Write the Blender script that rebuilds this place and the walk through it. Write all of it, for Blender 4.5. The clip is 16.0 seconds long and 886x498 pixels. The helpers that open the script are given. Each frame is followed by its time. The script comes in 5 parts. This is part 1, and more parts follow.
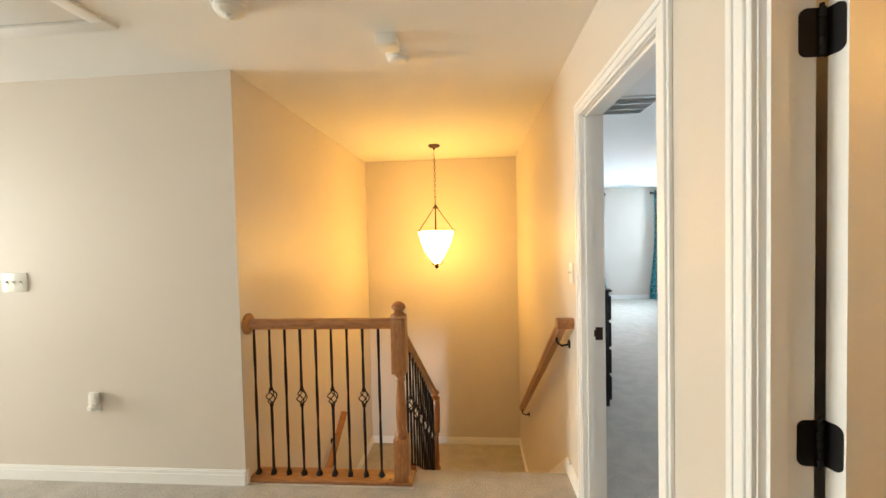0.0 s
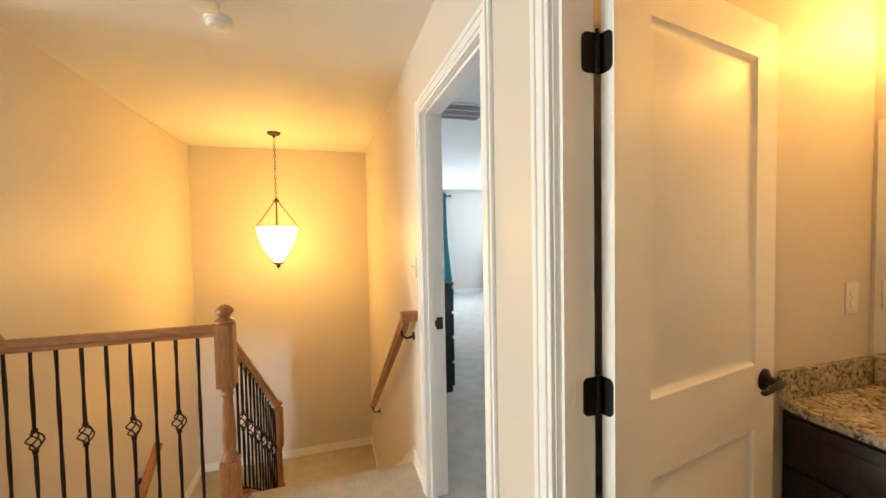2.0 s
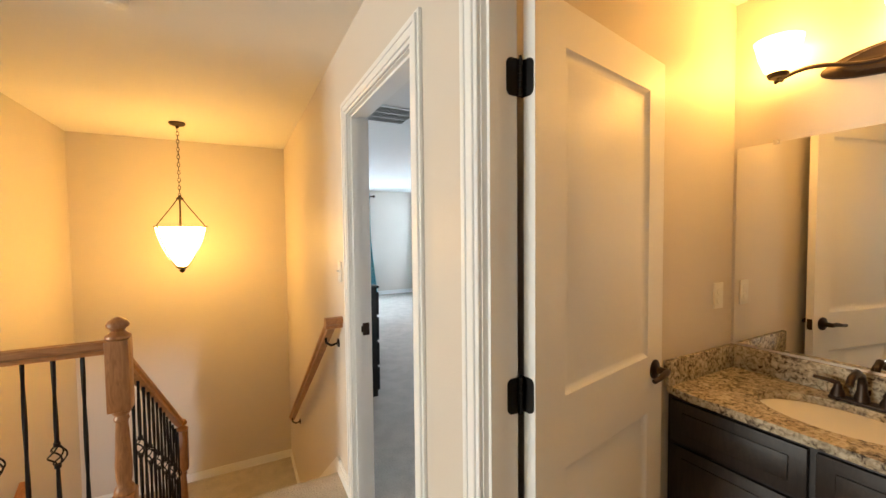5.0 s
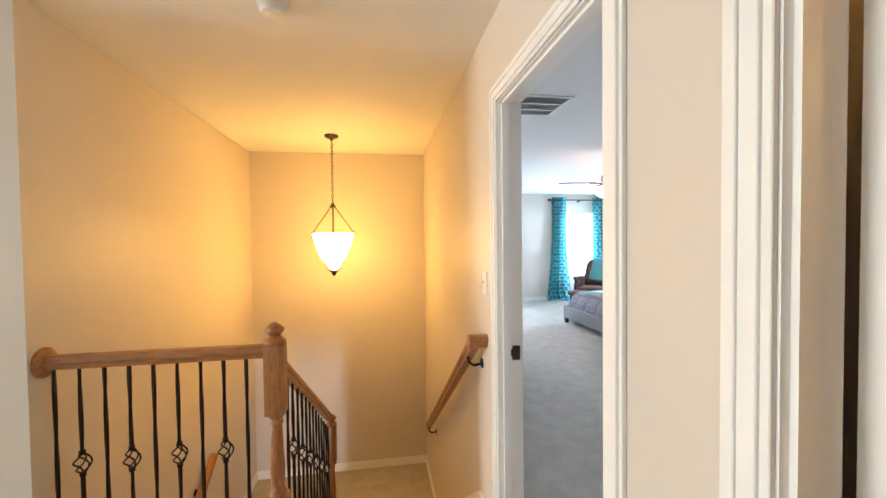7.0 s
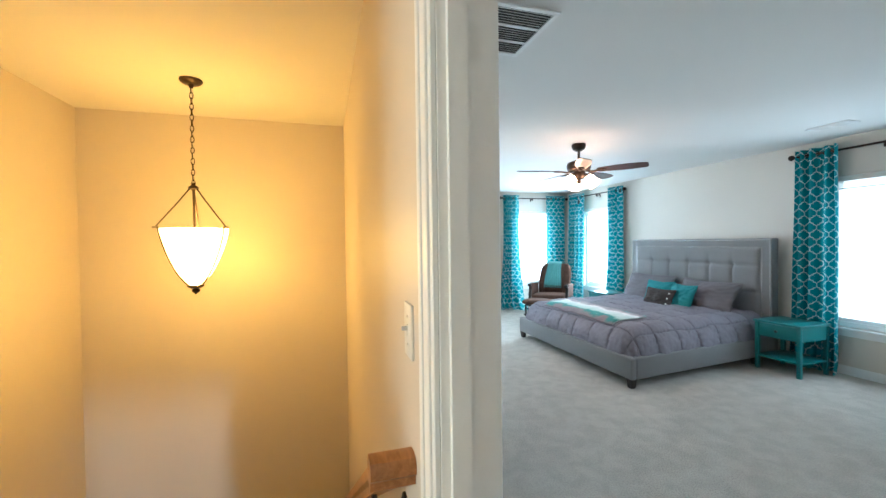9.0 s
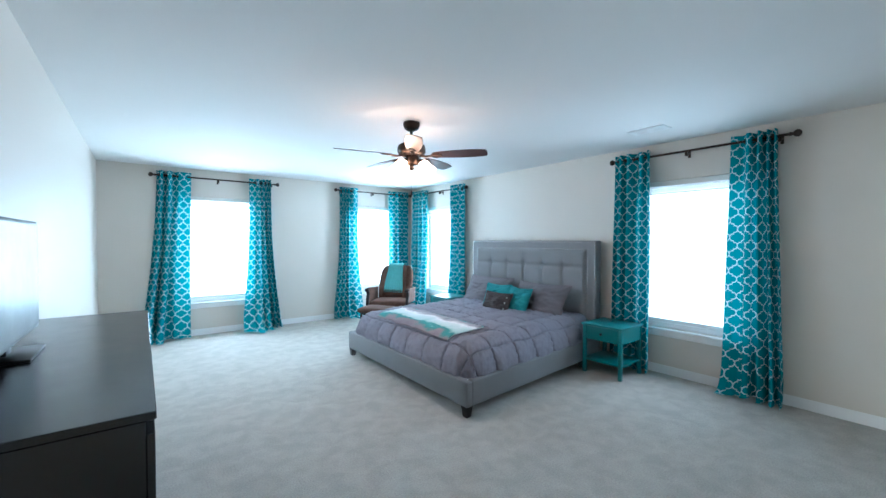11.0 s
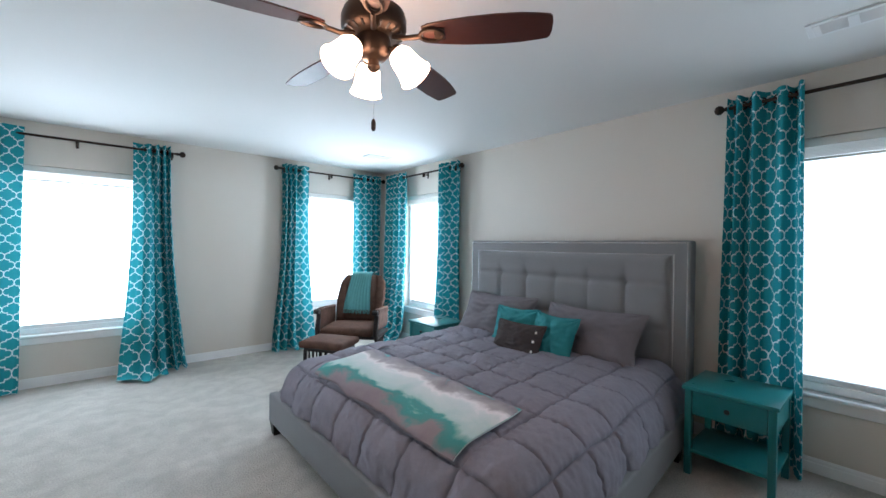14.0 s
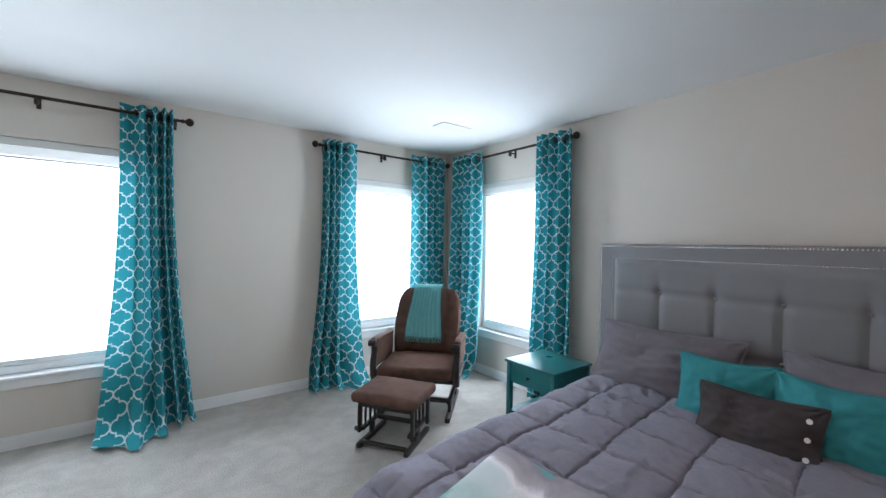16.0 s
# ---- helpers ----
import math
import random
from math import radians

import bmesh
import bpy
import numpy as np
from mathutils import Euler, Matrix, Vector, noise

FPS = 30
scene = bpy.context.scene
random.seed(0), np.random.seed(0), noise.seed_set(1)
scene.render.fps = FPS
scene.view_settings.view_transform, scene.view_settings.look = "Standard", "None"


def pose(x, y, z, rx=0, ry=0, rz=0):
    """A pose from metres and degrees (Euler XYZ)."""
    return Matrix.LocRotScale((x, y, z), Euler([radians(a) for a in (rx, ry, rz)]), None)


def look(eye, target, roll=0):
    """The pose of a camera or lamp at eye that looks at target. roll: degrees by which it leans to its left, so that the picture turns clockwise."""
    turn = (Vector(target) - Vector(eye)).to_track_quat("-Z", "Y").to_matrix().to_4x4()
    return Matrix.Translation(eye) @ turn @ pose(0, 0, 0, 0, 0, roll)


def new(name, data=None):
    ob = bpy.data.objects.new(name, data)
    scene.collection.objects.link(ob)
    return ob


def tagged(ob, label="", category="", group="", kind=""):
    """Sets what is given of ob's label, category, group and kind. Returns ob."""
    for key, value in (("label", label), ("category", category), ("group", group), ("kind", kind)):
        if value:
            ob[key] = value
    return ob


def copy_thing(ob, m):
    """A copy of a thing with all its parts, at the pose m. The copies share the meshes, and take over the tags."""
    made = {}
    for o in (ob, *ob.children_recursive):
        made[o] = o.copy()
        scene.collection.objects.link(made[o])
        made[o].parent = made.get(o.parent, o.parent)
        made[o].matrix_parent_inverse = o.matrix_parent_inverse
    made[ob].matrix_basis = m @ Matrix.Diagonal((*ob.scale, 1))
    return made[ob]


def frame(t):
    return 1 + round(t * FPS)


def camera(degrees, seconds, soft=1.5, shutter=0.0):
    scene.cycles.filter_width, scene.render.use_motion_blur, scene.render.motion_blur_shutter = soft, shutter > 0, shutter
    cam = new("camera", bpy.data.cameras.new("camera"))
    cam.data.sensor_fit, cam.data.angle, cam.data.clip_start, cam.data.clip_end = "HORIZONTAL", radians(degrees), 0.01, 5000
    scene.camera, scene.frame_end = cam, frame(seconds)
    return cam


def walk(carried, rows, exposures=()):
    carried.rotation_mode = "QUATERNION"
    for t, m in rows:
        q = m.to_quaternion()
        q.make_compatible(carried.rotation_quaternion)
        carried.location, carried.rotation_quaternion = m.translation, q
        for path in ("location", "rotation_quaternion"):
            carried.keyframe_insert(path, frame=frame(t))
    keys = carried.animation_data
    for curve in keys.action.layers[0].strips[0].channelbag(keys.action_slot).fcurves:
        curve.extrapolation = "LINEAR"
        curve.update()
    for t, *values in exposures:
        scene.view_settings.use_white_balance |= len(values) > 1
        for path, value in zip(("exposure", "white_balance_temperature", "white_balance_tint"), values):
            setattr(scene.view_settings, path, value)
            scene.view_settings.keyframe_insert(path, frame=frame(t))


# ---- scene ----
cam = camera(97.1, 16.0)
PATH = [
    (0, (0.225, 0.172, 1.442), (0.069, 2.166, 1.383), -1.3),
    (0.5, (0.242, 0.196, 1.431), (0.297, 2.194, 1.367), -1.3),
    (1, (0.26, 0.205, 1.424), (0.511, 2.188, 1.353), -1.3),
    (1.5, (0.278, 0.213, 1.42), (0.696, 2.168, 1.346), -1.2),
    (2, (0.288, 0.211, 1.41), (0.857, 2.127, 1.334), -1.1),
    (2.5, (0.301, 0.202, 1.408), (1.013, 2.069, 1.327), -1.0),
    (3, (0.316, 0.199, 1.4), (1.144, 2.018, 1.317), -0.9),
    (3.2, (0.324, 0.194, 1.395), (1.189, 1.996, 1.314), -0.7),
    (4.3, (0.300, 0.196, 1.415), (1.345, 1.898, 1.338), -0.6),
    (5.3, (0.252, 0.207, 1.44), (1.097, 2.018, 1.362), -0.5),
    (5.5, (0.249, 0.211, 1.441), (1.036, 2.048, 1.367), -0.4),
    (6, (0.263, 0.227, 1.441), (0.867, 2.132, 1.373), -0.6),
    (6.5, (0.279, 0.291, 1.457), (0.693, 2.247, 1.399), -0.7),
    (7, (0.263, 0.545, 1.446), (0.579, 2.519, 1.394), -0.7),
    (7.5, (0.302, 0.861, 1.427), (0.592, 2.839, 1.381), -0.9),
    (8, (0.426, 1.163, 1.428), (0.711, 3.142, 1.391), -0.9),
    (8.5, (0.487, 1.402, 1.438), (0.882, 3.362, 1.398), -0.8),
    (9, (0.603, 1.604, 1.413), (1.180, 3.519, 1.376), -0.7),
    (9.5, (0.757, 1.803, 1.432), (1.578, 3.626, 1.374), -0.5),
    (10, (0.920, 1.966, 1.428), (1.920, 3.697, 1.368), -0.4),
    (10.2, (0.992, 2.032, 1.424), (2.049, 3.725, 1.367), -0.3),
    (12.5, (2.080, 2.893, 1.374), (3.384, 4.409, 1.350), 0.6),
    (13, (2.285, 3.162, 1.378), (3.581, 4.685, 1.350), 0.6),
    (13.5, (2.341, 3.503, 1.405), (3.646, 5.019, 1.380), 0.7),
    (14, (2.441, 3.890, 1.355), (3.750, 5.401, 1.335), 0.7),
    (14.5, (2.515, 4.263, 1.332), (3.832, 5.768, 1.324), 0.8),
    (15, (2.580, 4.606, 1.344), (3.893, 6.115, 1.344), 0.8),
    (15.5, (2.693, 4.980, 1.387), (3.990, 6.502, 1.367), 0.9),
    (16, (2.800, 5.335, 1.390), (4.016, 6.923, 1.362), 0.9),
]
walk(cam, [(t, look(eye, target, roll)) for t, eye, target, roll in PATH],
     [(0, 0.05, 6500, 10), (1.5, 0.05, 6450, 10), (3, 0.08, 6200, 12), (5.5, -0.18, 6450, 13), (7, -0.02, 6200, 14), (8, -0.05, 6050, 6), (9, -0.15, 6100, 5), (9.6, -0.18, 5450, 2), (10.2, -0.2, 5450, 3), (12.5, -0.55, 6200, 8), (14.5, -1.03, 6550, 16), (16, -1.14, 6700, 18)])

# ---- world and light ----
world = bpy.data.worlds.new("sky")
scene.world = world
world.use_nodes = True
sky = world.node_tree.nodes.new("ShaderNodeTexSky")
sky.sky_type, sky.sun_disc = "NISHITA", False
sky.sun_elevation, sky.sun_rotation = radians(48), radians(120)
world.node_tree.links.new(sky.outputs[0], world.node_tree.nodes["Background"].inputs[0])
world.node_tree.nodes["Background"].inputs[1].default_value = 0.08

DAY = (0.72, 0.90, 1.05)


def daylight(name, place, target, wide, high, watts, colour=DAY):
    lamp = bpy.data.lights.new(name, "AREA")
    lamp.shape, lamp.size, lamp.size_y, lamp.energy, lamp.color = "RECTANGLE", wide, high, watts, colour
    ob = new(name, lamp)
    ob.matrix_world = look(place, target)
    return ob


SILL, HEAD = 0.48, 2.04          # window openings
WIN_W = 102
daylight("daylight_far_a", (2.29, 9.21, 1.26), (2.29, 8, 1.26), 1.02, 1.56, WIN_W)
daylight("daylight_far_b", (4.83, 9.21, 1.26), (4.83, 8, 1.26), 0.96, 1.56, WIN_W)
daylight("daylight_bed_c", (5.87, 8.0, 1.26), (5, 8.0, 1.26), 1.0, 1.56, WIN_W)
daylight("daylight_bed_d", (5.87, 3.86, 1.26), (5, 3.86, 1.26), 1.06, 1.56, 0.33 * WIN_W)
daylight("daylight_loft", (-8.06, 1.25, 1.4), (0, 1.25, 1.4), 1.75, 1.5, 400, (0.96, 0.97, 0.86))
daylight("daylight_lower", (-0.68, -2.45, -1.05), (-0.62, 5, -0.75), 0.85, 0.9, 115, (0.90, 0.95, 1.0))

# ---- materials ----
def material(name, colour, rough=0.6, metal=0.0, vary=0.08, scale=8.0, bump=0.0, bump_scale=60.0, spec=0.5, fine=0.04):
    """Paint, cloth or metal with variation at two scales and a fine relief."""
    m = bpy.data.materials.new(name)
    m.use_nodes = True
    nt = m.node_tree
    n, l = nt.nodes, nt.links
    b = n["Principled BSDF"]
    b.inputs["Roughness"].default_value, b.inputs["Metallic"].default_value = rough, metal
    b.inputs["Specular IOR Level"].default_value = spec
    co = n.new("ShaderNodeTexCoord")
    big, small = n.new("ShaderNodeTexNoise"), n.new("ShaderNodeTexNoise")
    big.inputs["Scale"].default_value, small.inputs["Scale"].default_value = scale, bump_scale
    big.inputs["Detail"].default_value, small.inputs["Detail"].default_value = 4, 3
    add = n.new("ShaderNodeMath"); add.operation = "MULTIPLY_ADD"
    add.inputs[1].default_value, add.inputs[2].default_value = vary * 2, 1 - vary
    add2 = n.new("ShaderNodeMath"); add2.operation = "MULTIPLY_ADD"
    add2.inputs[1].default_value = fine * 2
    mul = n.new("ShaderNodeVectorMath"); mul.operation = "SCALE"
    mul.inputs[0].default_value = colour[:3]
    for t in (big, small):
        l.new(co.outputs["Object"], t.inputs["Vector"])
    l.new(big.outputs["Fac"], add.inputs[0])
    l.new(small.outputs["Fac"], add2.inputs[0])
    l.new(add.outputs[0], add2.inputs[2])
    l.new(add2.outputs[0], mul.inputs["Scale"])
    l.new(mul.outputs[0], b.inputs["Base Color"])
    rr = n.new("ShaderNodeMath"); rr.operation = "MULTIPLY_ADD"
    rr.inputs[1].default_value, rr.inputs[2].default_value = 0.12, rough - 0.06
    l.new(big.outputs["Fac"], rr.inputs[0])
    l.new(rr.outputs[0], b.inputs["Roughness"])
    if bump:
        bp = n.new("ShaderNodeBump")
        bp.inputs["Strength"].default_value, bp.inputs["Distance"].default_value = 1.0, bump
        l.new(small.outputs["Fac"], bp.inputs["Height"])
        l.new(bp.outputs[0], b.inputs["Normal"])
    return m


def glowing(name, colour, strength):
    m = bpy.data.materials.new(name)
    m.use_nodes = True
    b = m.node_tree.nodes["Principled BSDF"]
    b.inputs["Base Color"].default_value = (0.85, 0.82, 0.75, 1)
    b.inputs["Roughness"].default_value = 0.35
    b.inputs["Emission Color"].default_value = (*colour, 1)
    b.inputs["Emission Strength"].default_value = strength
    return m


def wood(name, dark, light, along="X", rough=0.4, ring=7.0):
    m = material(name, light, rough)
    nt = m.node_tree
    n, l = nt.nodes, nt.links
    b = n["Principled BSDF"]
    co, mp = n.new("ShaderNodeTexCoord"), n.new("ShaderNodeMapping")
    mp.inputs["Scale"].default_value = {"X": (1.2, ring, ring), "Y": (ring, 1.2, ring), "Z": (ring, ring, 1.2)}[along]
    no = n.new("ShaderNodeTexNoise")
    no.inputs["Scale"].default_value, no.inputs["Detail"].default_value, no.inputs["Distortion"].default_value = 7, 6, 1.5
    ramp = n.new("ShaderNodeValToRGB")
    ramp.color_ramp.elements[0].position, ramp.color_ramp.elements[0].color = 0.3, (*dark, 1)
    ramp.color_ramp.elements[1].position, ramp.color_ramp.elements[1].color = 0.7, (*light, 1)
    l.new(co.outputs["Object"], mp.inputs["Vector"])
    l.new(mp.outputs[0], no.inputs["Vector"])
    l.new(no.outputs["Fac"], ramp.inputs[0])
    l.new(ramp.outputs[0], b.inputs["Base Color"])
    return m


PAINT = material("wall_paint", (0.665, 0.612, 0.550), 0.44, vary=0.03, scale=1.5, bump=0.0006, bump_scale=220, fine=0.015)
CEIL = material("ceiling_paint", (0.80, 0.79, 0.77), 0.8, vary=0.02, scale=1.2, bump=0.0008, bump_scale=160, fine=0.015)
TRIM = material("trim_paint", (0.84, 0.84, 0.835), 0.42, vary=0.02, scale=3, bump=0.0003, bump_scale=90, fine=0.01)
PLASTIC = material("white_plastic", (0.78, 0.77, 0.73), 0.4, vary=0.02, fine=0.01)
BRONZE = material("oiled_bronze", (0.045, 0.03, 0.022), 0.42, 0.75, vary=0.25, scale=30)
IRON = material("black_iron", (0.012, 0.011, 0.011), 0.45, 0.6, vary=0.2, scale=40, bump=0.0004, bump_scale=120)
OAK = wood("oak_along_x", (0.26, 0.105, 0.035), (0.44, 0.20, 0.075), "X", 0.33)
OAKY = wood("oak_along_y", (0.26, 0.105, 0.035), (0.44, 0.20, 0.075), "Y", 0.33)
OAKZ = wood("oak_upright", (0.26, 0.105, 0.035), (0.44, 0.20, 0.075), "Z", 0.33)
DARKWOOD = wood("espresso_wood", (0.010, 0.007, 0.006), (0.028, 0.018, 0.015), "Z", 0.48)
BLADE = wood("cherry_blade", (0.056, 0.0165, 0.011), (0.068, 0.020, 0.0135), "X", 0.38)
BLACKWOOD = material("black_lacquer", (0.010, 0.010, 0.011), 0.24, vary=0.2, scale=12, bump=0.0002, bump_scale=200)
TEALPAINT = material("teal_paint", (0.010, 0.165, 0.172), 0.3, vary=0.1, scale=9, bump=0.0004, bump_scale=70)
GREYLINEN = material("grey_linen", (0.205, 0.205, 0.215), 0.9, vary=0.06, scale=5, bump=0.0012, bump_scale=420, fine=0.16, spec=0.2)
COMFORT = material("grey_comforter", (0.222, 0.210, 0.252), 0.85, vary=0.10, scale=6, bump=0.0015, bump_scale=70, fine=0.08, spec=0.2)
GREYPILLOW = material("grey_pillow_cloth", (0.170, 0.155, 0.172), 0.85, vary=0.08, scale=9, bump=0.0015, bump_scale=60, fine=0.06, spec=0.2)
TEALCLOTH = material("teal_pillow_cloth", (0.030, 0.235, 0.255), 0.85, vary=0.08, scale=9, bump=0.001, bump_scale=120, spec=0.2)
BROWNKNIT = material("brown_grey_knit", (0.066, 0.056, 0.056), 0.95, vary=0.06, scale=12, bump=0.0014, bump_scale=260, fine=0.16, spec=0.1)
SUEDE = material("brown_suede", (0.098, 0.052, 0.038), 0.85, vary=0.60, scale=14, bump=0.0015, bump_scale=90, fine=0.16, spec=0.15)
KNIT = material("aqua_knit", (0.095, 0.285, 0.285), 0.95, vary=0.12, scale=25, bump=0.003, bump_scale=150, fine=0.2, spec=0.1)
STEEL = material("nickel_nail", (0.75, 0.74, 0.72), 0.25, 1.0, vary=0.05)
# dark colour painted in for the shade inside vents; also the speaker cloth
SHADE_AND_CLOTH = material("vent_shade_and_dark_cloth", (0.09, 0.09, 0.092), 0.9)
VENTGREY = material("vent_grey", (0.55, 0.55, 0.55), 0.8)
PORCELAIN = material("porcelain", (0.82, 0.81, 0.78), 0.12, vary=0.01, fine=0.005)
BLACKPLASTIC = material("black_plastic", (0.012, 0.012, 0.013), 0.3, vary=0.1)
SCREEN = material("dark_screen", (0.006, 0.006, 0.007), 0.3, vary=0.05)
BOWL = glowing("lit_alabaster_glass", (1.0, 0.53, 0.115), 40.0)
FANGLASS = glowing("lit_frosted_glass", (1.0, 0.60, 0.40), 40.0)
VANGLASS = glowing("lit_vanity_glass", (1.0, 0.51, 0.115), 33.0)

MIRROR = material("mirror_silver", (0.93, 0.94, 0.93), 0.02, 1.0, vary=0.0, fine=0.0)
MIRROR.node_tree.nodes["Principled BSDF"].inputs["Roughness"].default_value = 0.0
for link in list(MIRROR.node_tree.links):
    if link.to_socket.name == "Roughness":
        MIRROR.node_tree.links.remove(link)

GLASS = bpy.data.materials.new("window_glass")
GLASS.use_nodes = True
gb = GLASS.node_tree.nodes["Principled BSDF"]
gb.inputs["Transmission Weight"].default_value, gb.inputs["Roughness"].default_value = 1.0, 0.0
gb.inputs["IOR"].default_value = 1.1


def carpet_material(name, colour, pile):
    m = material(name, colour, 0.95, vary=0.10, scale=2.2, bump=pile, bump_scale=95, fine=0.34, spec=0.05)
    nt = m.node_tree
    n, l = nt.nodes, nt.links
    b = n["Principled BSDF"]
    # brushed patches where the pile lies the other way
    co, no, ramp, mix = n.new("ShaderNodeTexCoord"), n.new("ShaderNodeTexNoise"), n.new("ShaderNodeValToRGB"), n.new("ShaderNodeMix")
    no.inputs["Scale"].default_value, no.inputs["Detail"].default_value, no.inputs["Distortion"].default_value = 7.5, 7, 0.4
    ramp.color_ramp.elements[0].position, ramp.color_ramp.elements[0].color = 0.38, (0.88, 0.885, 0.88, 1)
    ramp.color_ramp.elements[1].position, ramp.color_ramp.elements[1].color = 0.64, (1.07, 1.07, 1.07, 1)
    mix.data_type, mix.blend_type = "RGBA", "MULTIPLY"
    mix.inputs["Factor"].default_value = 0.8
    old = b.inputs["Base Color"].links[0].from_socket
    l.new(co.outputs["Object"], no.inputs["Vector"])
    l.new(no.outputs["Fac"], ramp.inputs[0])
    l.new(old, mix.inputs["A"])
    l.new(ramp.outputs[0], mix.inputs["B"])
    l.new(mix.outputs["Result"], b.inputs["Base Color"])
    return m


CARPET = carpet_material("cut_pile_carpet", (0.375, 0.352, 0.322), 0.010)


def granite_material():
    m = material("speckled_granite", (0.4, 0.36, 0.28), 0.15)
    nt = m.node_tree
    n, l = nt.nodes, nt.links
    b = n["Principled BSDF"]
    co, vo, no = n.new("ShaderNodeTexCoord"), n.new("ShaderNodeTexNoise"), n.new("ShaderNodeTexNoise")
    vo.inputs["Scale"].default_value, vo.inputs["Detail"].default_value, vo.inputs["Distortion"].default_value = 60, 6, 0.8
    no.inputs["Scale"].default_value, no.inputs["Detail"].default_value = 9, 4
    ramp = n.new("ShaderNodeValToRGB")
    e = ramp.color_ramp.elements
    e[0].position, e[0].color = 0.32, (0.05, 0.036, 0.028, 1)
    e[1].position, e[1].color = 0.66, (0.56, 0.50, 0.38, 1)
    for p, c in ((0.40, (0.20, 0.16, 0.115, 1)), (0.49, (0.36, 0.31, 0.22, 1)), (0.56, (0.44, 0.385, 0.28, 1))):
        q = e.new(p)
        q.color = c
    mix = n.new("ShaderNodeMath"); mix.operation = "MULTIPLY_ADD"
    mix.inputs[1].default_value, mix.inputs[2].default_value = 0.35, -0.17
    ad = n.new("ShaderNodeMath")
    for t in (vo, no):
        l.new(co.outputs["Object"], t.inputs["Vector"])
    l.new(no.outputs["Fac"], mix.inputs[0])
    l.new(vo.outputs["Fac"], ad.inputs[0])
    l.new(mix.outputs[0], ad.inputs[1])
    l.new(ad.outputs[0], ramp.inputs[0])
    l.new(ramp.outputs[0], b.inputs["Base Color"])
    return m


GRANITE = granite_material()


def trellis_material():
    """Teal curtain cloth with a white quatrefoil lattice, in cloth metres from the UV map; it lets some light through."""
    m = material("teal_trellis_cloth", (0.02, 0.3, 0.34), 0.85, spec=0.15)
    nt = m.node_tree
    n, l = nt.nodes, nt.links
    b = n["Principled BSDF"]
    uv, sep = n.new("ShaderNodeUVMap"), n.new("ShaderNodeSeparateXYZ")
    uv.uv_map = "cloth"
    l.new(uv.outputs[0], sep.inputs[0])

    def op(kind, a, c=None, d=None):
        q = n.new("ShaderNodeMath")
        q.operation = kind
        for i, v in enumerate((a, c, d)):
            if v is None:
                continue
            if isinstance(v, (int, float)):
                q.inputs[i].default_value = v
            else:
                l.new(v, q.inputs[i])
        return q.outputs[0]

    PU, PV = 0.124, 0.154

    def folded(v, period):
        return op("DIVIDE", op("ABSOLUTE", op("SUBTRACT", op("FLOORED_MODULO", v, period), period / 2)), period)

    def lobe_from(cx, cy):
        wide = op("POWER", op("DIVIDE", op("ABSOLUTE", op("SUBTRACT", x, cx)), 0.18), 2.0)
        tall = op("POWER", op("DIVIDE", op("ABSOLUTE", op("SUBTRACT", y, cy)), 0.20), 2.0)
        return op("MULTIPLY", op("SUBTRACT", op("SQRT", op("ADD", wide, tall)), 1.0), 0.19)

    x, y = folded(sep.outputs[0], PU), folded(sep.outputs[1], PV)
    step = op("MULTIPLY", op("SUBTRACT", op("ADD", x, op("MULTIPLY", y, 0.25)), 0.3125), 0.97)
    edge = op("MAXIMUM", op("MINIMUM", step, lobe_from(0.32, 0.0)), op("MULTIPLY", lobe_from(0.18, 0.5), -1.0))
    line = op("LESS_THAN", op("ABSOLUTE", edge), 0.028)
    mix = n.new("ShaderNodeMix")
    mix.data_type = "RGBA"
    mix.inputs["A"].default_value = (0.018, 0.285, 0.330, 1)
    mix.inputs["B"].default_value = (0.66, 0.78, 0.80, 1)
    l.new(line, mix.inputs["Factor"])
    l.new(mix.outputs["Result"], b.inputs["Base Color"])
    tr, ms = n.new("ShaderNodeBsdfTranslucent"), n.new("ShaderNodeMixShader")
    l.new(mix.outputs["Result"], tr.inputs[0])
    ms.inputs[0].default_value = 0.17
    out = n["Material Output"]
    l.new(b.outputs[0], ms.inputs[1])
    l.new(tr.outputs[0], ms.inputs[2])
    l.new(ms.outputs[0], out.inputs["Surface"])
    return m


TRELLIS = trellis_material()


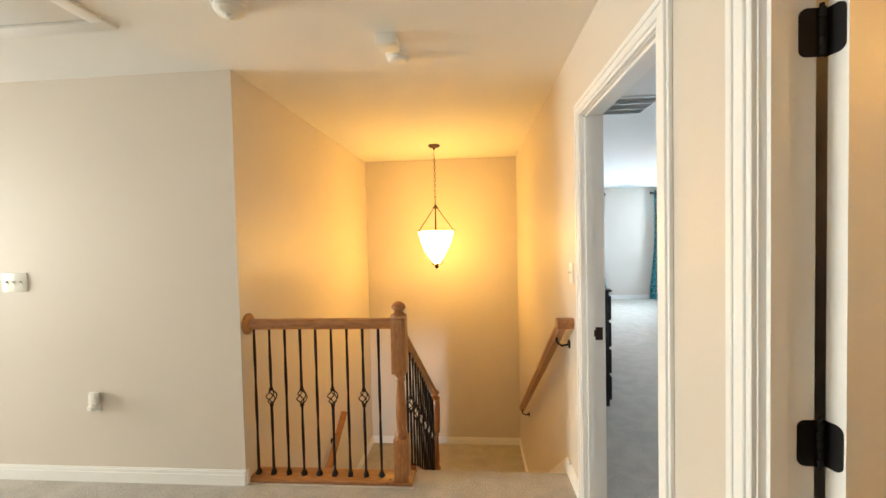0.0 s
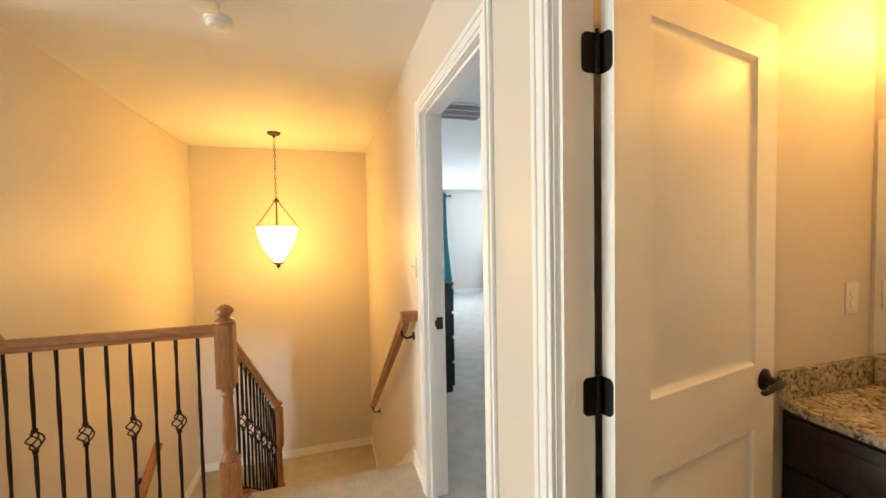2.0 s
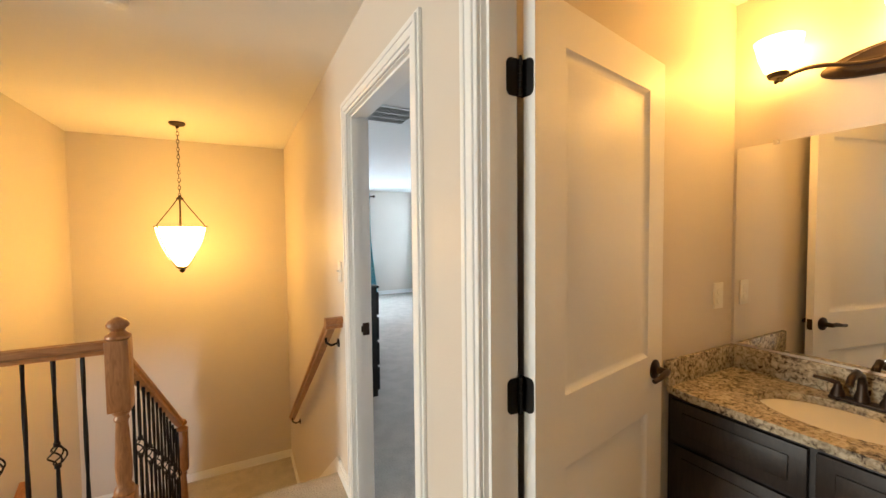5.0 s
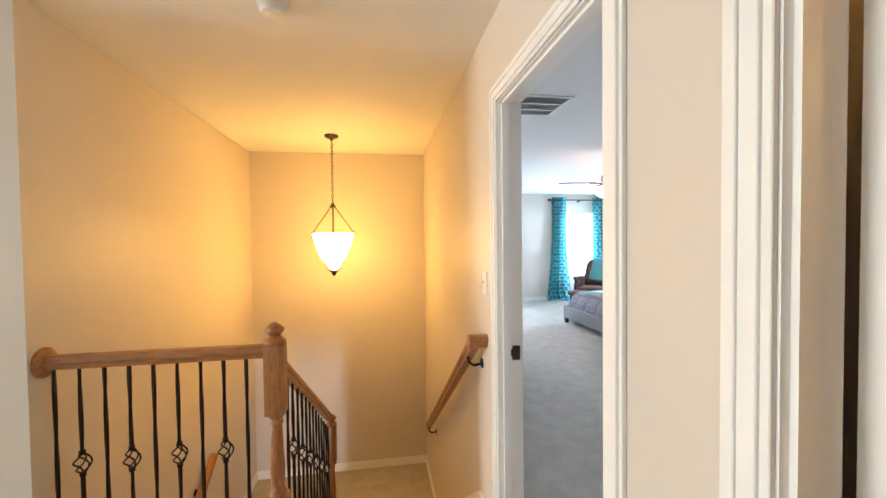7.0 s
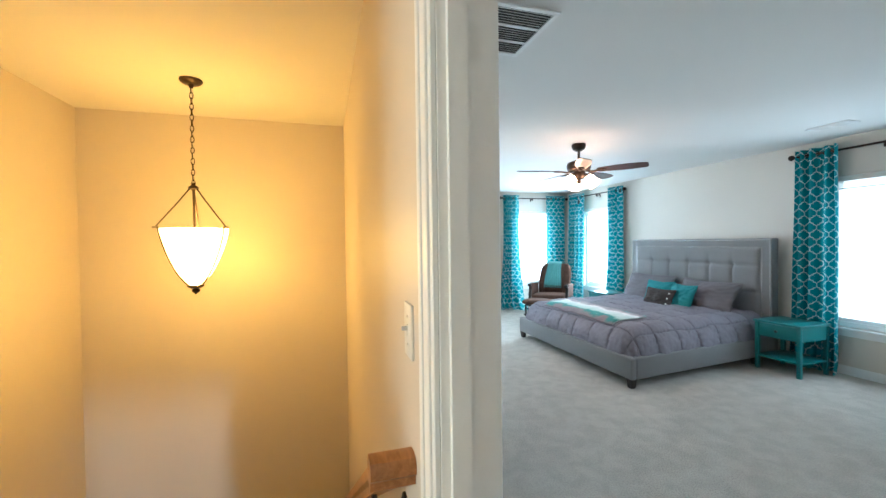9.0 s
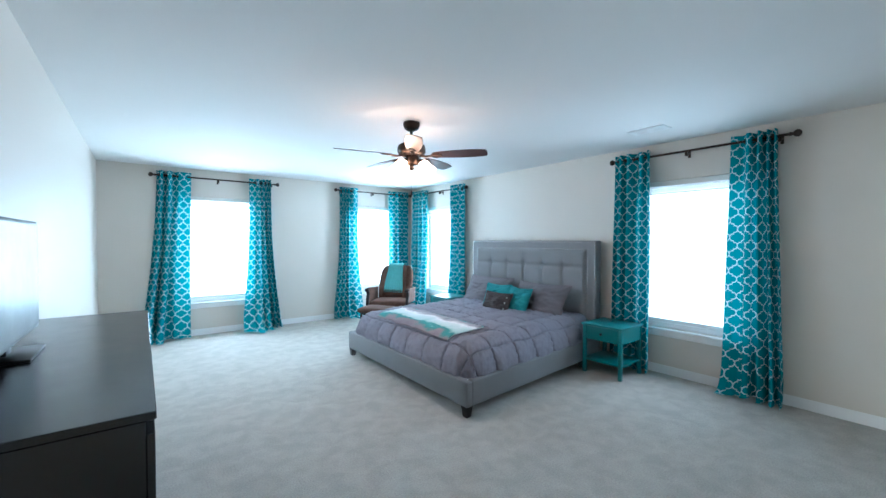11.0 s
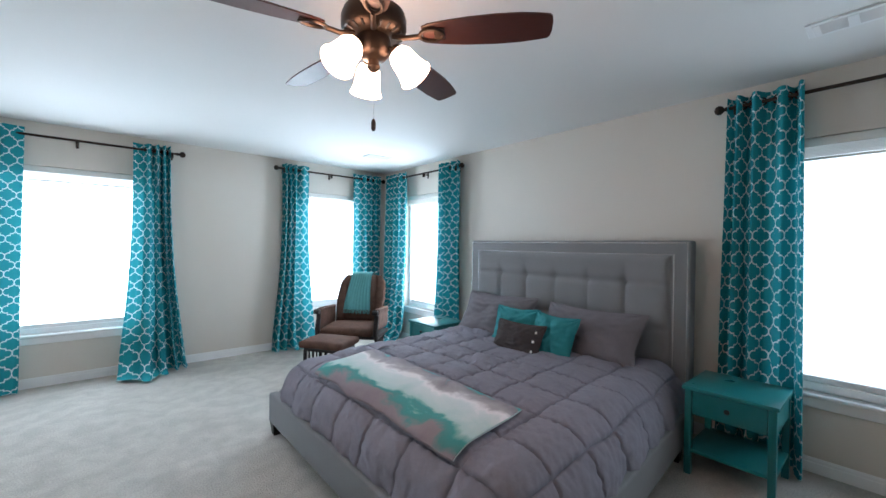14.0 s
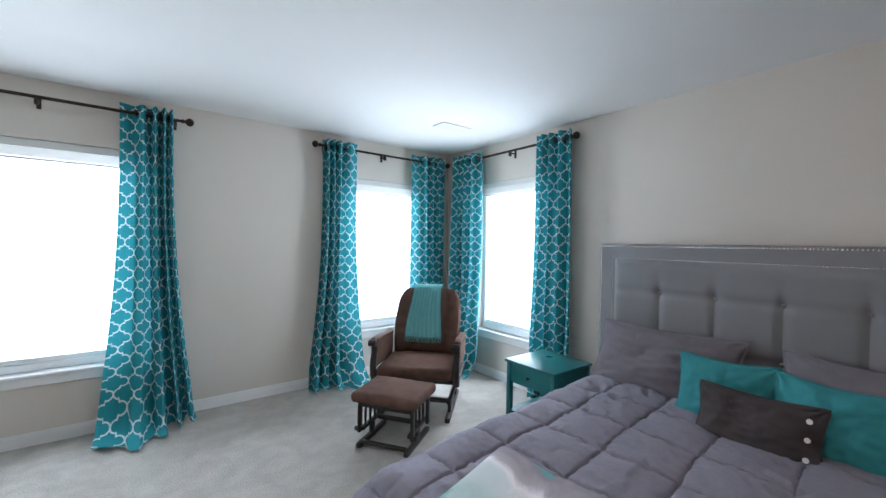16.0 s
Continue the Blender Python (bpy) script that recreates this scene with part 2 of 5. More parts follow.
def throw_material():
    """Plush throw in soft bands of white, aqua and mauve grey."""
    m = material("tie_dye_plush", (0.6, 0.6, 0.6), 0.95, spec=0.1, bump=0.002, bump_scale=180)
    nt = m.node_tree
    n, l = nt.nodes, nt.links
    b = n["Principled BSDF"]
    uv, mp, wv, sp = n.new("ShaderNodeUVMap"), n.new("ShaderNodeMapping"), n.new("ShaderNodeTexNoise"), n.new("ShaderNodeSeparateXYZ")
    uv.uv_map = "cloth"
    mp.inputs["Scale"].default_value = (2.6, 2.3, 1.0)
    wv.inputs["Scale"].default_value, wv.inputs["Detail"].default_value, wv.inputs["Distortion"].default_value = 1.3, 7, 0.55
    wv.inputs["Roughness"].default_value = 0.55
    across, sway = n.new("ShaderNodeMath"), n.new("ShaderNodeMath")
    across.operation, sway.operation = "MULTIPLY_ADD", "MULTIPLY_ADD"
    across.inputs[1].default_value, across.inputs[2].default_value = 1.75, 0.08
    sway.inputs[1].default_value = 0.85
    ramp = n.new("ShaderNodeValToRGB")
    e = ramp.color_ramp.elements
    e[0].position, e[0].color = 0.0, (0.27, 0.22, 0.25, 1)
    e[1].position, e[1].color = 0.98, (0.10, 0.42, 0.42, 1)
    for p, c in ((0.12, (0.30, 0.25, 0.27, 1)), (0.19, (0.10, 0.29, 0.28, 1)), (0.25, (0.07, 0.32, 0.31, 1)), (0.33, (0.46, 0.62, 0.61, 1)), (0.48, (0.60, 0.69, 0.69, 1)), (0.60, (0.68, 0.73, 0.74, 1)),
                 (0.66, (0.86, 0.83, 0.85, 1)), (0.74, (0.46, 0.42, 0.45, 1)), (0.90, (0.30, 0.27, 0.30, 1))):
        q = e.new(p)
        q.color = c
    l.new(uv.outputs[0], mp.inputs[0])
    l.new(uv.outputs[0], sp.inputs[0])
    l.new(mp.outputs[0], wv.inputs["Vector"])
    l.new(sp.outputs[0], across.inputs[0])
    l.new(wv.outputs["Fac"], sway.inputs[0])
    l.new(across.outputs[0], sway.inputs[2])
    l.new(sway.outputs[0], ramp.inputs[0])
    l.new(ramp.outputs[0], b.inputs["Base Color"])
    return m


THROW = throw_material()


# ---- mesh helpers ----
def box(bm, x0, y0, z0, x1, y1, z1, bevel=0.0, seg=2):
    v = bmesh.ops.create_cube(bm, size=1.0, matrix=Matrix.LocRotScale(((x0 + x1) / 2, (y0 + y1) / 2, (z0 + z1) / 2), None, (abs(x1 - x0), abs(y1 - y0), abs(z1 - z0))))["verts"]
    if bevel:
        edges = list({e for q in v for e in q.link_edges})
        bmesh.ops.bevel(bm, geom=edges, offset=bevel, segments=seg, affect="EDGES", profile=0.5)
    return bm


def cyl(bm, p0, p1, r0, r1=None, seg=16):
    p0, p1 = Vector(p0), Vector(p1)
    d = p1 - p0
    m = Matrix.Translation((p0 + p1) / 2) @ d.to_track_quat("Z", "Y").to_matrix().to_4x4()
    bmesh.ops.create_cone(bm, cap_ends=True, segments=seg, radius1=r0, radius2=r0 if r1 is None else r1, depth=d.length, matrix=m)
    return bm


def ball(bm, c, r, sx=1, sy=1, sz=1, seg=16, ring=10):
    bmesh.ops.create_uvsphere(bm, u_segments=seg, v_segments=ring, radius=r, matrix=Matrix.LocRotScale(c, None, (sx, sy, sz)))
    return bm


def lathe(bm, profile, c=(0, 0, 0), seg=24, m=None):
    """Turns (radius, height) pairs about a vertical axis at c."""
    m = m or Matrix.Identity(4)
    rings = []
    for r, z in profile:
        rings.append([bm.verts.new(m @ Vector((c[0] + r * math.cos(2 * math.pi * i / seg), c[1] + r * math.sin(2 * math.pi * i / seg), c[2] + z))) for i in range(seg)])
    for a, b in zip(rings, rings[1:]):
        for i in range(seg):
            bm.faces.new((a[i], a[(i + 1) % seg], b[(i + 1) % seg], b[i]))
    for ring in (rings[0], rings[-1]):
        bm.faces.new(ring)
    bmesh.ops.recalc_face_normals(bm, faces=bm.faces)
    return bm


def tube(bm, pts, r, seg=8, flat=1.0):
    """A round bar along points."""
    pts = [Vector(p) for p in pts]
    rings = []
    up = Vector((0, 0, 1))
    for i, p in enumerate(pts):
        d = (pts[min(i + 1, len(pts) - 1)] - pts[max(i - 1, 0)]).normalized()
        a = d.cross(up)
        if a.length < 1e-3:
            a = d.cross(Vector((1, 0, 0)))
        a.normalize()
        c = a.cross(d)
        rr = r[i] if isinstance(r, (list, tuple)) else r
        rings.append([bm.verts.new(p + a * rr * math.cos(2 * math.pi * k / seg) + c * rr * flat * math.sin(2 * math.pi * k / seg)) for k in range(seg)])
    for a, b in zip(rings, rings[1:]):
        for i in range(seg):
            bm.faces.new((a[i], a[(i + 1) % seg], b[(i + 1) % seg], b[i]))
    bm.faces.new(rings[0])
    bm.faces.new(rings[-1])
    bmesh.ops.recalc_face_normals(bm, faces=bm.faces)
    return bm


def sheet(bm, nu, nv, f, cloth=None):
    """A grid of nu by nv quads from f(u, v), u and v from 0 to 1; cloth(u, v) gives its cloth coordinates."""
    g = [[bm.verts.new(f(i / nu, j / nv)) for j in range(nv + 1)] for i in range(nu + 1)]
    layer = bm.loops.layers.uv.new("cloth") if cloth and not bm.loops.layers.uv else (bm.loops.layers.uv.active if cloth else None)
    for i in range(nu):
        for j in range(nv):
            q = bm.faces.new((g[i][j], g[i + 1][j], g[i + 1][j + 1], g[i][j + 1]))
            if cloth:
                for lp, (a, b) in zip(q.loops, ((i, j), (i + 1, j), (i + 1, j + 1), (i, j + 1))):
                    lp[layer].uv = cloth(a / nu, b / nv)
    return g


def meshed(name, bm, mat, smooth=True):
    me = bpy.data.meshes.new(name)
    bm.to_mesh(me)
    bm.free()
    me.materials.append(mat)
    if smooth:
        me.shade_smooth()
        me.set_sharp_from_angle(angle=radians(38))
    return me


def part(name, bm, mat, parent, label="", at=None):
    ob = new(name, meshed(name, bm, mat))
    ob.parent = parent
    if at is not None:
        ob.matrix_basis = at
    return tagged(ob, label)


def again(name, other, parent, at):
    """Another part on the mesh of one that exists."""
    ob = new(name, other.data)
    ob.parent = parent
    ob.matrix_basis = at
    return ob


def thing(name, m, label, category, group="", kind=""):
    ob = new(name)
    ob.empty_display_size = 0.1
    ob.matrix_basis = m
    return tagged(ob, label, category, group, kind)


def solid(name, bm, mat, label, category="", kind="structure"):
    return tagged(new(name, meshed(name, bm, mat)), label, category, "", kind)


# ---- structure ----
TOP = 2.438
HX, BX = 0.775, 0.872            # hall and bedroom faces of the long partition
WY, FX = 9.05, 5.71              # bedroom window wall and headboard wall
LX, NY = -1.150, 5.17            # stairwell left wall and far wall
HY = 2.355                       # hall wall beside the stairwell
LAND = -1.239


def boxes(*rows):
    bm = bmesh.new()
    for r in rows:
        box(bm, *r)
    return bm


D0, D1, DH = 1.375, 2.195, 2.035     # bedroom doorway
E0, E1 = 0.215, 0.975                # bathroom doorway
J = 0.018
solid("wall_partition", boxes((HX, -2.5, 0, BX, E0 - J, TOP), (HX, E1 + J, 0, BX, D0 - J, TOP), (HX, D1 + J, -2.9, BX, WY, TOP),
                              (HX, E0 - J, DH + J, BX, E1 + J, TOP), (HX, D0 - J, DH + J, BX, D1 + J, TOP)), PAINT, "warm white painted partition wall with two doorways")
solid("wall_stair_far", boxes((LX - 0.1, NY, -2.9, HX, NY + 0.1, TOP)), PAINT, "warm white painted wall behind the stair landing")
solid("wall_stair_side", boxes((LX - 0.1, HY, -2.9, LX, NY, TOP)), PAINT, "warm white painted stairwell side wall")
solid("wall_hall", boxes((-8.0, HY, 0, LX - 0.1, HY + 0.1, TOP)), PAINT, "light greige painted hall wall")
solid("wall_hall_south", boxes((-8.0, -2.6, 0, HX, -2.5, TOP)), PAINT, "plain painted hall wall")
solid("wall_loft", boxes((-8.1, -2.6, 0, -8.0, 0.37, TOP), (-8.1, 2.13, 0, -8.0, HY + 0.1, TOP), (-8.1, 0.37, 0, -8.0, 2.13, 0.65), (-8.1, 0.37, 2.15, -8.0, 2.13, TOP)), PAINT, "painted loft wall with a window opening")
solid("wall_bed_south", boxes((BX, 1.17, 0, FX, 1.285, TOP)), PAINT, "painted wall between bedroom and bathroom")


def wall_with_windows(name, axis, face, thick, a0, a1, holes, label):
    bm = bmesh.new()
    a = a0
    for h0, h1 in holes + [(a1, a1)]:
        for lo, hi, z0, z1 in ((a, h0, 0, TOP), (h0, h1, 0, SILL), (h0, h1, HEAD, TOP)):
            if hi - lo > 1e-4:
                if axis == "x":
                    box(bm, lo, face, z0, hi, face + thick, z1)
                else:
                    box(bm, face, lo, z0, face + thick, hi, z1)
        a = h1
    return solid(name, bm, PAINT, label)


WA, WB, WC, WD = (1.78, 2.80), (4.35, 5.31), (7.50, 8.50), (3.33, 4.39)
wall_with_windows("wall_bed_far", "x", WY, 0.15, BX, FX + 0.15, [WA, WB], "light greige bedroom wall with two windows")
wall_with_windows("wall_bed_head", "y", FX, 0.15, 1.17, WY, [WD, WC], "light greige bedroom wall behind the headboard")

solid("floor_bedroom", boxes((HX, 1.17, -0.25, FX + 0.15, WY + 0.15, 0)), CARPET, "pale beige cut pile bedroom carpet", "carpet")
solid("floor_hall", boxes((-8.1, -2.6, -0.25, HX, 2.36, 0), (-0.15, 2.36, -0.25, HX, 2.545, 0)), CARPET, "pale beige cut pile hall carpet", "carpet")
TILE = material("bath_floor_tile", (0.45, 0.40, 0.33), 0.4, vary=0.12, scale=5)
solid("floor_bathroom", boxes((BX, -1.3, -0.25, 2.4, 1.17, -0.004)), TILE, "beige bathroom floor tile")
solid("ceiling", boxes((-8.1, -2.6, TOP, FX + 0.15, WY + 0.15, TOP + 0.12)), CEIL, "flat white painted ceiling", "ceiling")
solid("wall_bath_east", boxes((2.27, -1.3, 0, 2.37, 1.17, TOP)), PAINT, "warm painted bathroom wall behind the mirror")
solid("wall_bath_south", boxes((BX, -1.4, 0, 2.37, -1.3, TOP)), PAINT, "plain painted bathroom wall")

# stairs: upper flight, landing, lower flight
RISE, RUN, Y0 = LAND / 7, 0.262, 2.545
stair = thing("stairs", pose(0, 0, 0), "beige carpeted stairs turning at a landing", "stairs", kind="structure")
for i in range(6):
    z = RISE * (i + 1)
    y = Y0 + RUN * i
    bm = box(bmesh.new(), -0.15, y - 0.03, z - 0.2, HX, y + RUN, z, 0.02, 3)
    part("step", bm, CARPET, stair)
YL = Y0 + RUN * 6
part("landing", box(bmesh.new(), LX, YL - 0.03, LAND - 0.2, HX, NY, LAND, 0.015), CARPET, stair)
for i in range(6):
    z = LAND + RISE * (i + 1)
    y = YL - RUN * i
    part("step", box(bmesh.new(), LX, y - RUN, z - 0.2, -0.27, y + 0.03, z, 0.02, 3), CARPET, stair)
# closed side of the upper flight
bm = bmesh.new()
pts = [(2.36, -0.25), (2.36, 0.0), (2.52, 0.0), (YL, LAND + 0.10), (YL, LAND - 1.6), (2.36, -2.9)]
front, back = [bm.verts.new((-0.27, y, z)) for y, z in pts], [bm.verts.new((-0.152, y, z)) for y, z in pts]
bm.faces.new(front), bm.faces.new(back[::-1])
for i in range(len(pts)):
    bm.faces.new((front[i], back[i], back[(i + 1) % len(pts)], front[(i + 1) % len(pts)]))
bmesh.ops.recalc_face_normals(bm, faces=bm.faces)
part("stringer", bm, PAINT, stair)
solid("wall_under_hall", boxes((LX, 2.36, -0.25, -0.27, 2.42, -0.002)), PAINT, "painted edge of the hall floor over the lower stairs")
solid("wall_lower", boxes((LX - 0.1, -2.6, -2.9, LX, 2.355, -0.25), (-0.152, -2.6, -2.9, -0.05, 2.36, -0.25), (LX, -2.7, -2.9, -0.152, -2.6, -0.25)), PAINT, "painted walls of the lower hall")
solid("floor_lower", boxes((LX - 0.1, -2.6, -2.95, HX, NY, -2.9)), CARPET, "lower floor carpet at the foot of the stairs", "carpet")


# ---- trim ----
def baseboard(name, *runs):
    """Runs of moulded skirting: x0, y0, x1, y1, the side it stands out to, its foot."""
    bm = bmesh.new()
    for x0, y0, x1, y1, nx, ny, z in runs:
        for t, z0, z1 in ((0.013, 0, 0.062), (0.009, 0.062, 0.082), (0.005, 0.082, 0.090)):
            box(bm, min(x0, x1) + min(nx, 0) * t, min(y0, y1) + min(ny, 0) * t, z + z0, max(x0, x1) + max(nx, 0) * t, max(y0, y1) + max(ny, 0) * t, z + z1)
    return solid(name, bm, TRIM, "white painted moulded baseboard", "baseboard")


baseboard("baseboard_hall", (-8.0, HY, LX - 0.1, HY, 0, -1, 0), (LX - 0.1, HY, LX, HY, 0, -1, 0), (HX, E1 + 0.08, HX, D0 - 0.08, -1, 0, 0), (HX, D1 + 0.083, HX, 2.50, -1, 0, 0), (LX, HY, LX, 2.38, 1, 0, 0))
baseboard("baseboard_stair", (LX, NY, HX, NY, 0, -1, LAND), (HX, YL, HX, NY, -1, 0, LAND), (LX, YL, LX, NY, 1, 0, LAND))
baseboard("baseboard_bedroom", (BX, WY, FX, WY, 0, -1, 0), (FX, 1.285, FX, WY, -1, 0, 0), (BX, D1 + 0.085, BX, WY, 1, 0, 0), (BX, 1.285, FX, 1.285, 0, 1, 0))


# sloping skirt board beside the upper flight
bm = bmesh.new()
a, b = [], []
for y, z in ((2.50, 0.10), (2.56, 0.09), (YL + 0.06, LAND + 0.09), (YL + 0.06, LAND - 0.1), (2.50, -0.1)):
    a.append(bm.verts.new((HX - 0.014, y, z)))
    b.append(bm.verts.new((HX, y, z)))
bm.faces.new(a), bm.faces.new(b[::-1])
for i in range(5):
    bm.faces.new((a[i], b[i], b[(i + 1) % 5], a[(i + 1) % 5]))
bmesh.ops.recalc_face_normals(bm, faces=bm.faces)
solid("trim_stair_skirt", bm, TRIM, "white sloping skirt board beside the stairs", "trim")


def casing(bm, face, side, y0, y1, h):
    """Colonial casing round a doorway in a wall of constant x; side -1 or 1 is the way it stands out."""
    for w0, w1, t in ((0.004, 0.020, 0.011), (0.020, 0.050, 0.016), (0.050, 0.068, 0.020), (0.068, 0.080, 0.013)):
        x0, x1 = sorted((face, face + side * t))
        box(bm, x0, y0 - w1, 0, x1, y0 - w0, h + w1, 0.002, 1)
        box(bm, x0, y1 + w0, 0, x1, y1 + w1, h + w1, 0.002, 1)
        box(bm, x0, y0 - w0, h + w0, x1, y1 + w0, h + w1, 0.002, 1)
    return bm


def doorway(name, y0, y1, h, stop, label):
    door = thing(name, pose(0, 0, 0), label, "door frame", kind="structure")
    part("casing", casing(bmesh.new(), HX, -1, y0, y1, h), TRIM, door)
    part("casing", casing(bmesh.new(), BX, 1, y0, y1, h), TRIM, door)
    bm = boxes((HX, y0 - J, 0, BX, y0, h), (HX, y1, 0, BX, y1 + J, h), (HX, y0 - J, h, BX, y1 + J, h + J))
    part("jamb", bm, TRIM, door)
    bm = boxes((stop, y0, 0, stop + 0.032, y0 + 0.011, h), (stop, y1 - 0.011, 0, stop + 0.032, y1, h), (stop, y0, h - 0.011, stop + 0.032, y1, h))
    part("door_stop", bm, TRIM, door)
    return door


bed_door = doorway("door_1", D0, D1, DH, 0.79, "white painted bedroom door frame with moulded casing")
bath_frame = doorway("door_2", E0, E1, DH, 0.79, "white painted bathroom door frame with moulded casing")
bm = box(bmesh.new(), 0.832, D1 - 0.003, 0.905, 0.868, D1, 0.970, 0.001, 1)
box(bm, 0.820, D1 - 0.004, 0.922, 0.834, D1, 0.955, 0.002, 1)
part("strike_plate", bm, BRONZE, bed_door, "dark bronze strike plate")
solid("trim_threshold", boxes((HX, E0, -0.004, BX, E1, 0.006)), TILE, "tile threshold under the bathroom door", "trim")


def rounded_leaf(bm, x0, x1, y0, y1, z0, z1, r=0.014):
    """A thin plate with its two corners at x1 rounded off."""
    s = 1 if x1 > x0 else -1
    pts = [(x0, z0)]
    pts += [(x1 - s * r + s * r * math.sin(a), z0 + r - r * math.cos(a)) for a in [math.pi / 2 * k / 5 for k in range(6)]]
    pts += [(x1 - s * r + s * r * math.cos(a), z1 - r + r * math.sin(a)) for a in [math.pi / 2 * k / 5 for k in range(6)]]
    pts += [(x0, z1)]
    lo, hi = [bm.verts.new((x, y0, z)) for x, z in pts], [bm.verts.new((x, y1, z)) for x, z in pts]
    bm.faces.new(lo), bm.faces.new(hi[::-1])
    for i in range(len(pts)):
        bm.faces.new((lo[i], lo[(i + 1) % len(pts)], hi[(i + 1) % len(pts)], hi[i]))
    bmesh.ops.recalc_face_normals(bm, faces=bm.faces)


def hinge(z, parent):
    """A round-cornered butt hinge: one leaf on the jamb, one on the door, and the barrel between."""
    bm = bmesh.new()
    rounded_leaf(bm, 0.880, 0.846, E1 - 0.003, E1, z - 0.045, z + 0.045)
    for k in range(5):
        cyl(bm, (0.884, E1 - 0.005, z - 0.045 + 0.018 * k), (0.884, E1 - 0.005, z - 0.045 + 0.018 * k + 0.0165), 0.0065, seg=12)
    cyl(bm, (0.884, E1 - 0.005, z + 0.045), (0.884, E1 - 0.005, z + 0.052), 0.004, seg=10)
    part("hinge", bm, IRON, parent, "black steel butt hinge")


for z in (1.812, 1.026, 0.26):
    hinge(z, bath_frame)

# bathroom door leaf, swung open past square against the bathroom wall
LEAF_W, LEAF_T = 0.745, 0.035
leaf_pose = pose(0.898, 0.974, 0.012, 0, 0, 11.5)
leaf = thing("door_leaf", leaf_pose, "white painted two panel interior door standing open", "door")


def panel_face(bm, yf, side):
    """Two sunk, raised-field panels on a face at yf looking along side."""
    for z0, z1 in ((0.24, 0.785), (0.985, 1.90)):
        x0, x1 = 0.128, LEAF_W - 0.118
        loops = []
        for inset, depth in ((0, 0), (0.004, 0.004), (0.014, 0.013), (0.020, 0.014), (0.034, 0.013), (0.062, 0.004)):
            loops.append([bm.verts.new((x, yf - side * depth, z)) for x, z in ((x0 + inset, z0 + inset), (x1 - inset, z0 + inset), (x1 - inset, z1 - inset), (x0 + inset, z1 - inset))])
        for a, b in zip(loops, loops[1:]):
            for i in range(4):
                bm.faces.new((a[i], a[(i + 1) % 4], b[(i + 1) % 4], b[i]))
        bm.faces.new(loops[-1])


def leaf_body():
    bm = bmesh.new()
    xs, zs = [0, 0.128, LEAF_W - 0.118, LEAF_W], [0, 0.24, 0.785, 0.985, 1.90, 2.015]
    for i in range(3):
        for j in range(5):
            if i == 1 and j in (1, 3):
                continue
            for y in (-LEAF_T, 0):
                bm.faces.new([bm.verts.new((x, y, z)) for x, z in ((xs[i], zs[j]), (xs[i + 1], zs[j]), (xs[i + 1], zs[j + 1]), (xs[i], zs[j + 1]))])
    for a, b in (((0, 0), (0, 2.015)), ((LEAF_W, 0), (LEAF_W, 2.015))):
        bm.faces.new([bm.verts.new(p) for p in ((a[0], -LEAF_T, a[1]), (a[0], 0, a[1]), (a[0], 0, b[1]), (a[0], -LEAF_T, b[1]))])
    for z in (0, 2.015):
        bm.faces.new([bm.verts.new(p) for p in ((0, -LEAF_T, z), (LEAF_W, -LEAF_T, z), (LEAF_W, 0, z), (0, 0, z))])
    panel_face(bm, -LEAF_T, -1)
    panel_face(bm, 0, 1)
    bmesh.ops.remove_doubles(bm, verts=bm.verts, dist=1e-4)
    bmesh.ops.recalc_face_normals(bm, faces=bm.faces)
    return bm


part("panel", leaf_body(), TRIM, leaf)
for z in (1.812, 1.026, 0.26):
    bm = bmesh.new()
    rounded_leaf(bm, 0.006, -0.031, -0.0005, 0.0022, z - 0.057, z + 0.033)
    bm.transform(Matrix.Rotation(radians(90), 4, "Z"))
    part("hinge_leaf", bm, IRON, leaf, "black steel hinge leaf")


def lever(side):
    bm = bmesh.new()
    y = -LEAF_T if side < 0 else 0
    m = Matrix.Translation((LEAF_W - 0.065, y, 0.93)) @ Matrix.Rotation(radians(90 if side < 0 else -90), 4, "X")
    lathe(bm, [(0.001, 0), (0.034, 0.0), (0.034, 0.005), (0.026, 0.010), (0.013, 0.014), (0.011, 0.045), (0.001, 0.047)], m=m, seg=20)
    yy = y + side * 0.044
    tube(bm, [(LEAF_W - 0.060, yy, 0.93), (LEAF_W - 0.09, yy + side * 0.006, 0.934), (LEAF_W - 0.13, yy + side * 0.004, 0.927), (LEAF_W - 0.168, yy, 0.922), (LEAF_W - 0.176, yy, 0.926)], [0.010, 0.011, 0.009, 0.008, 0.005], 10)
    return bm


part("lever_handle", lever(-1), BRONZE, leaf, "oiled bronze lever handle")
part("lever_handle", lever(1), BRONZE, leaf, "oiled bronze lever handle")
part("latch", box(bmesh.new(), LEAF_W - 0.001, -0.030, 0.90, LEAF_W + 0.002, -0.006, 0.955, 0.0008, 1), BRONZE, leaf, "bronze latch plate")


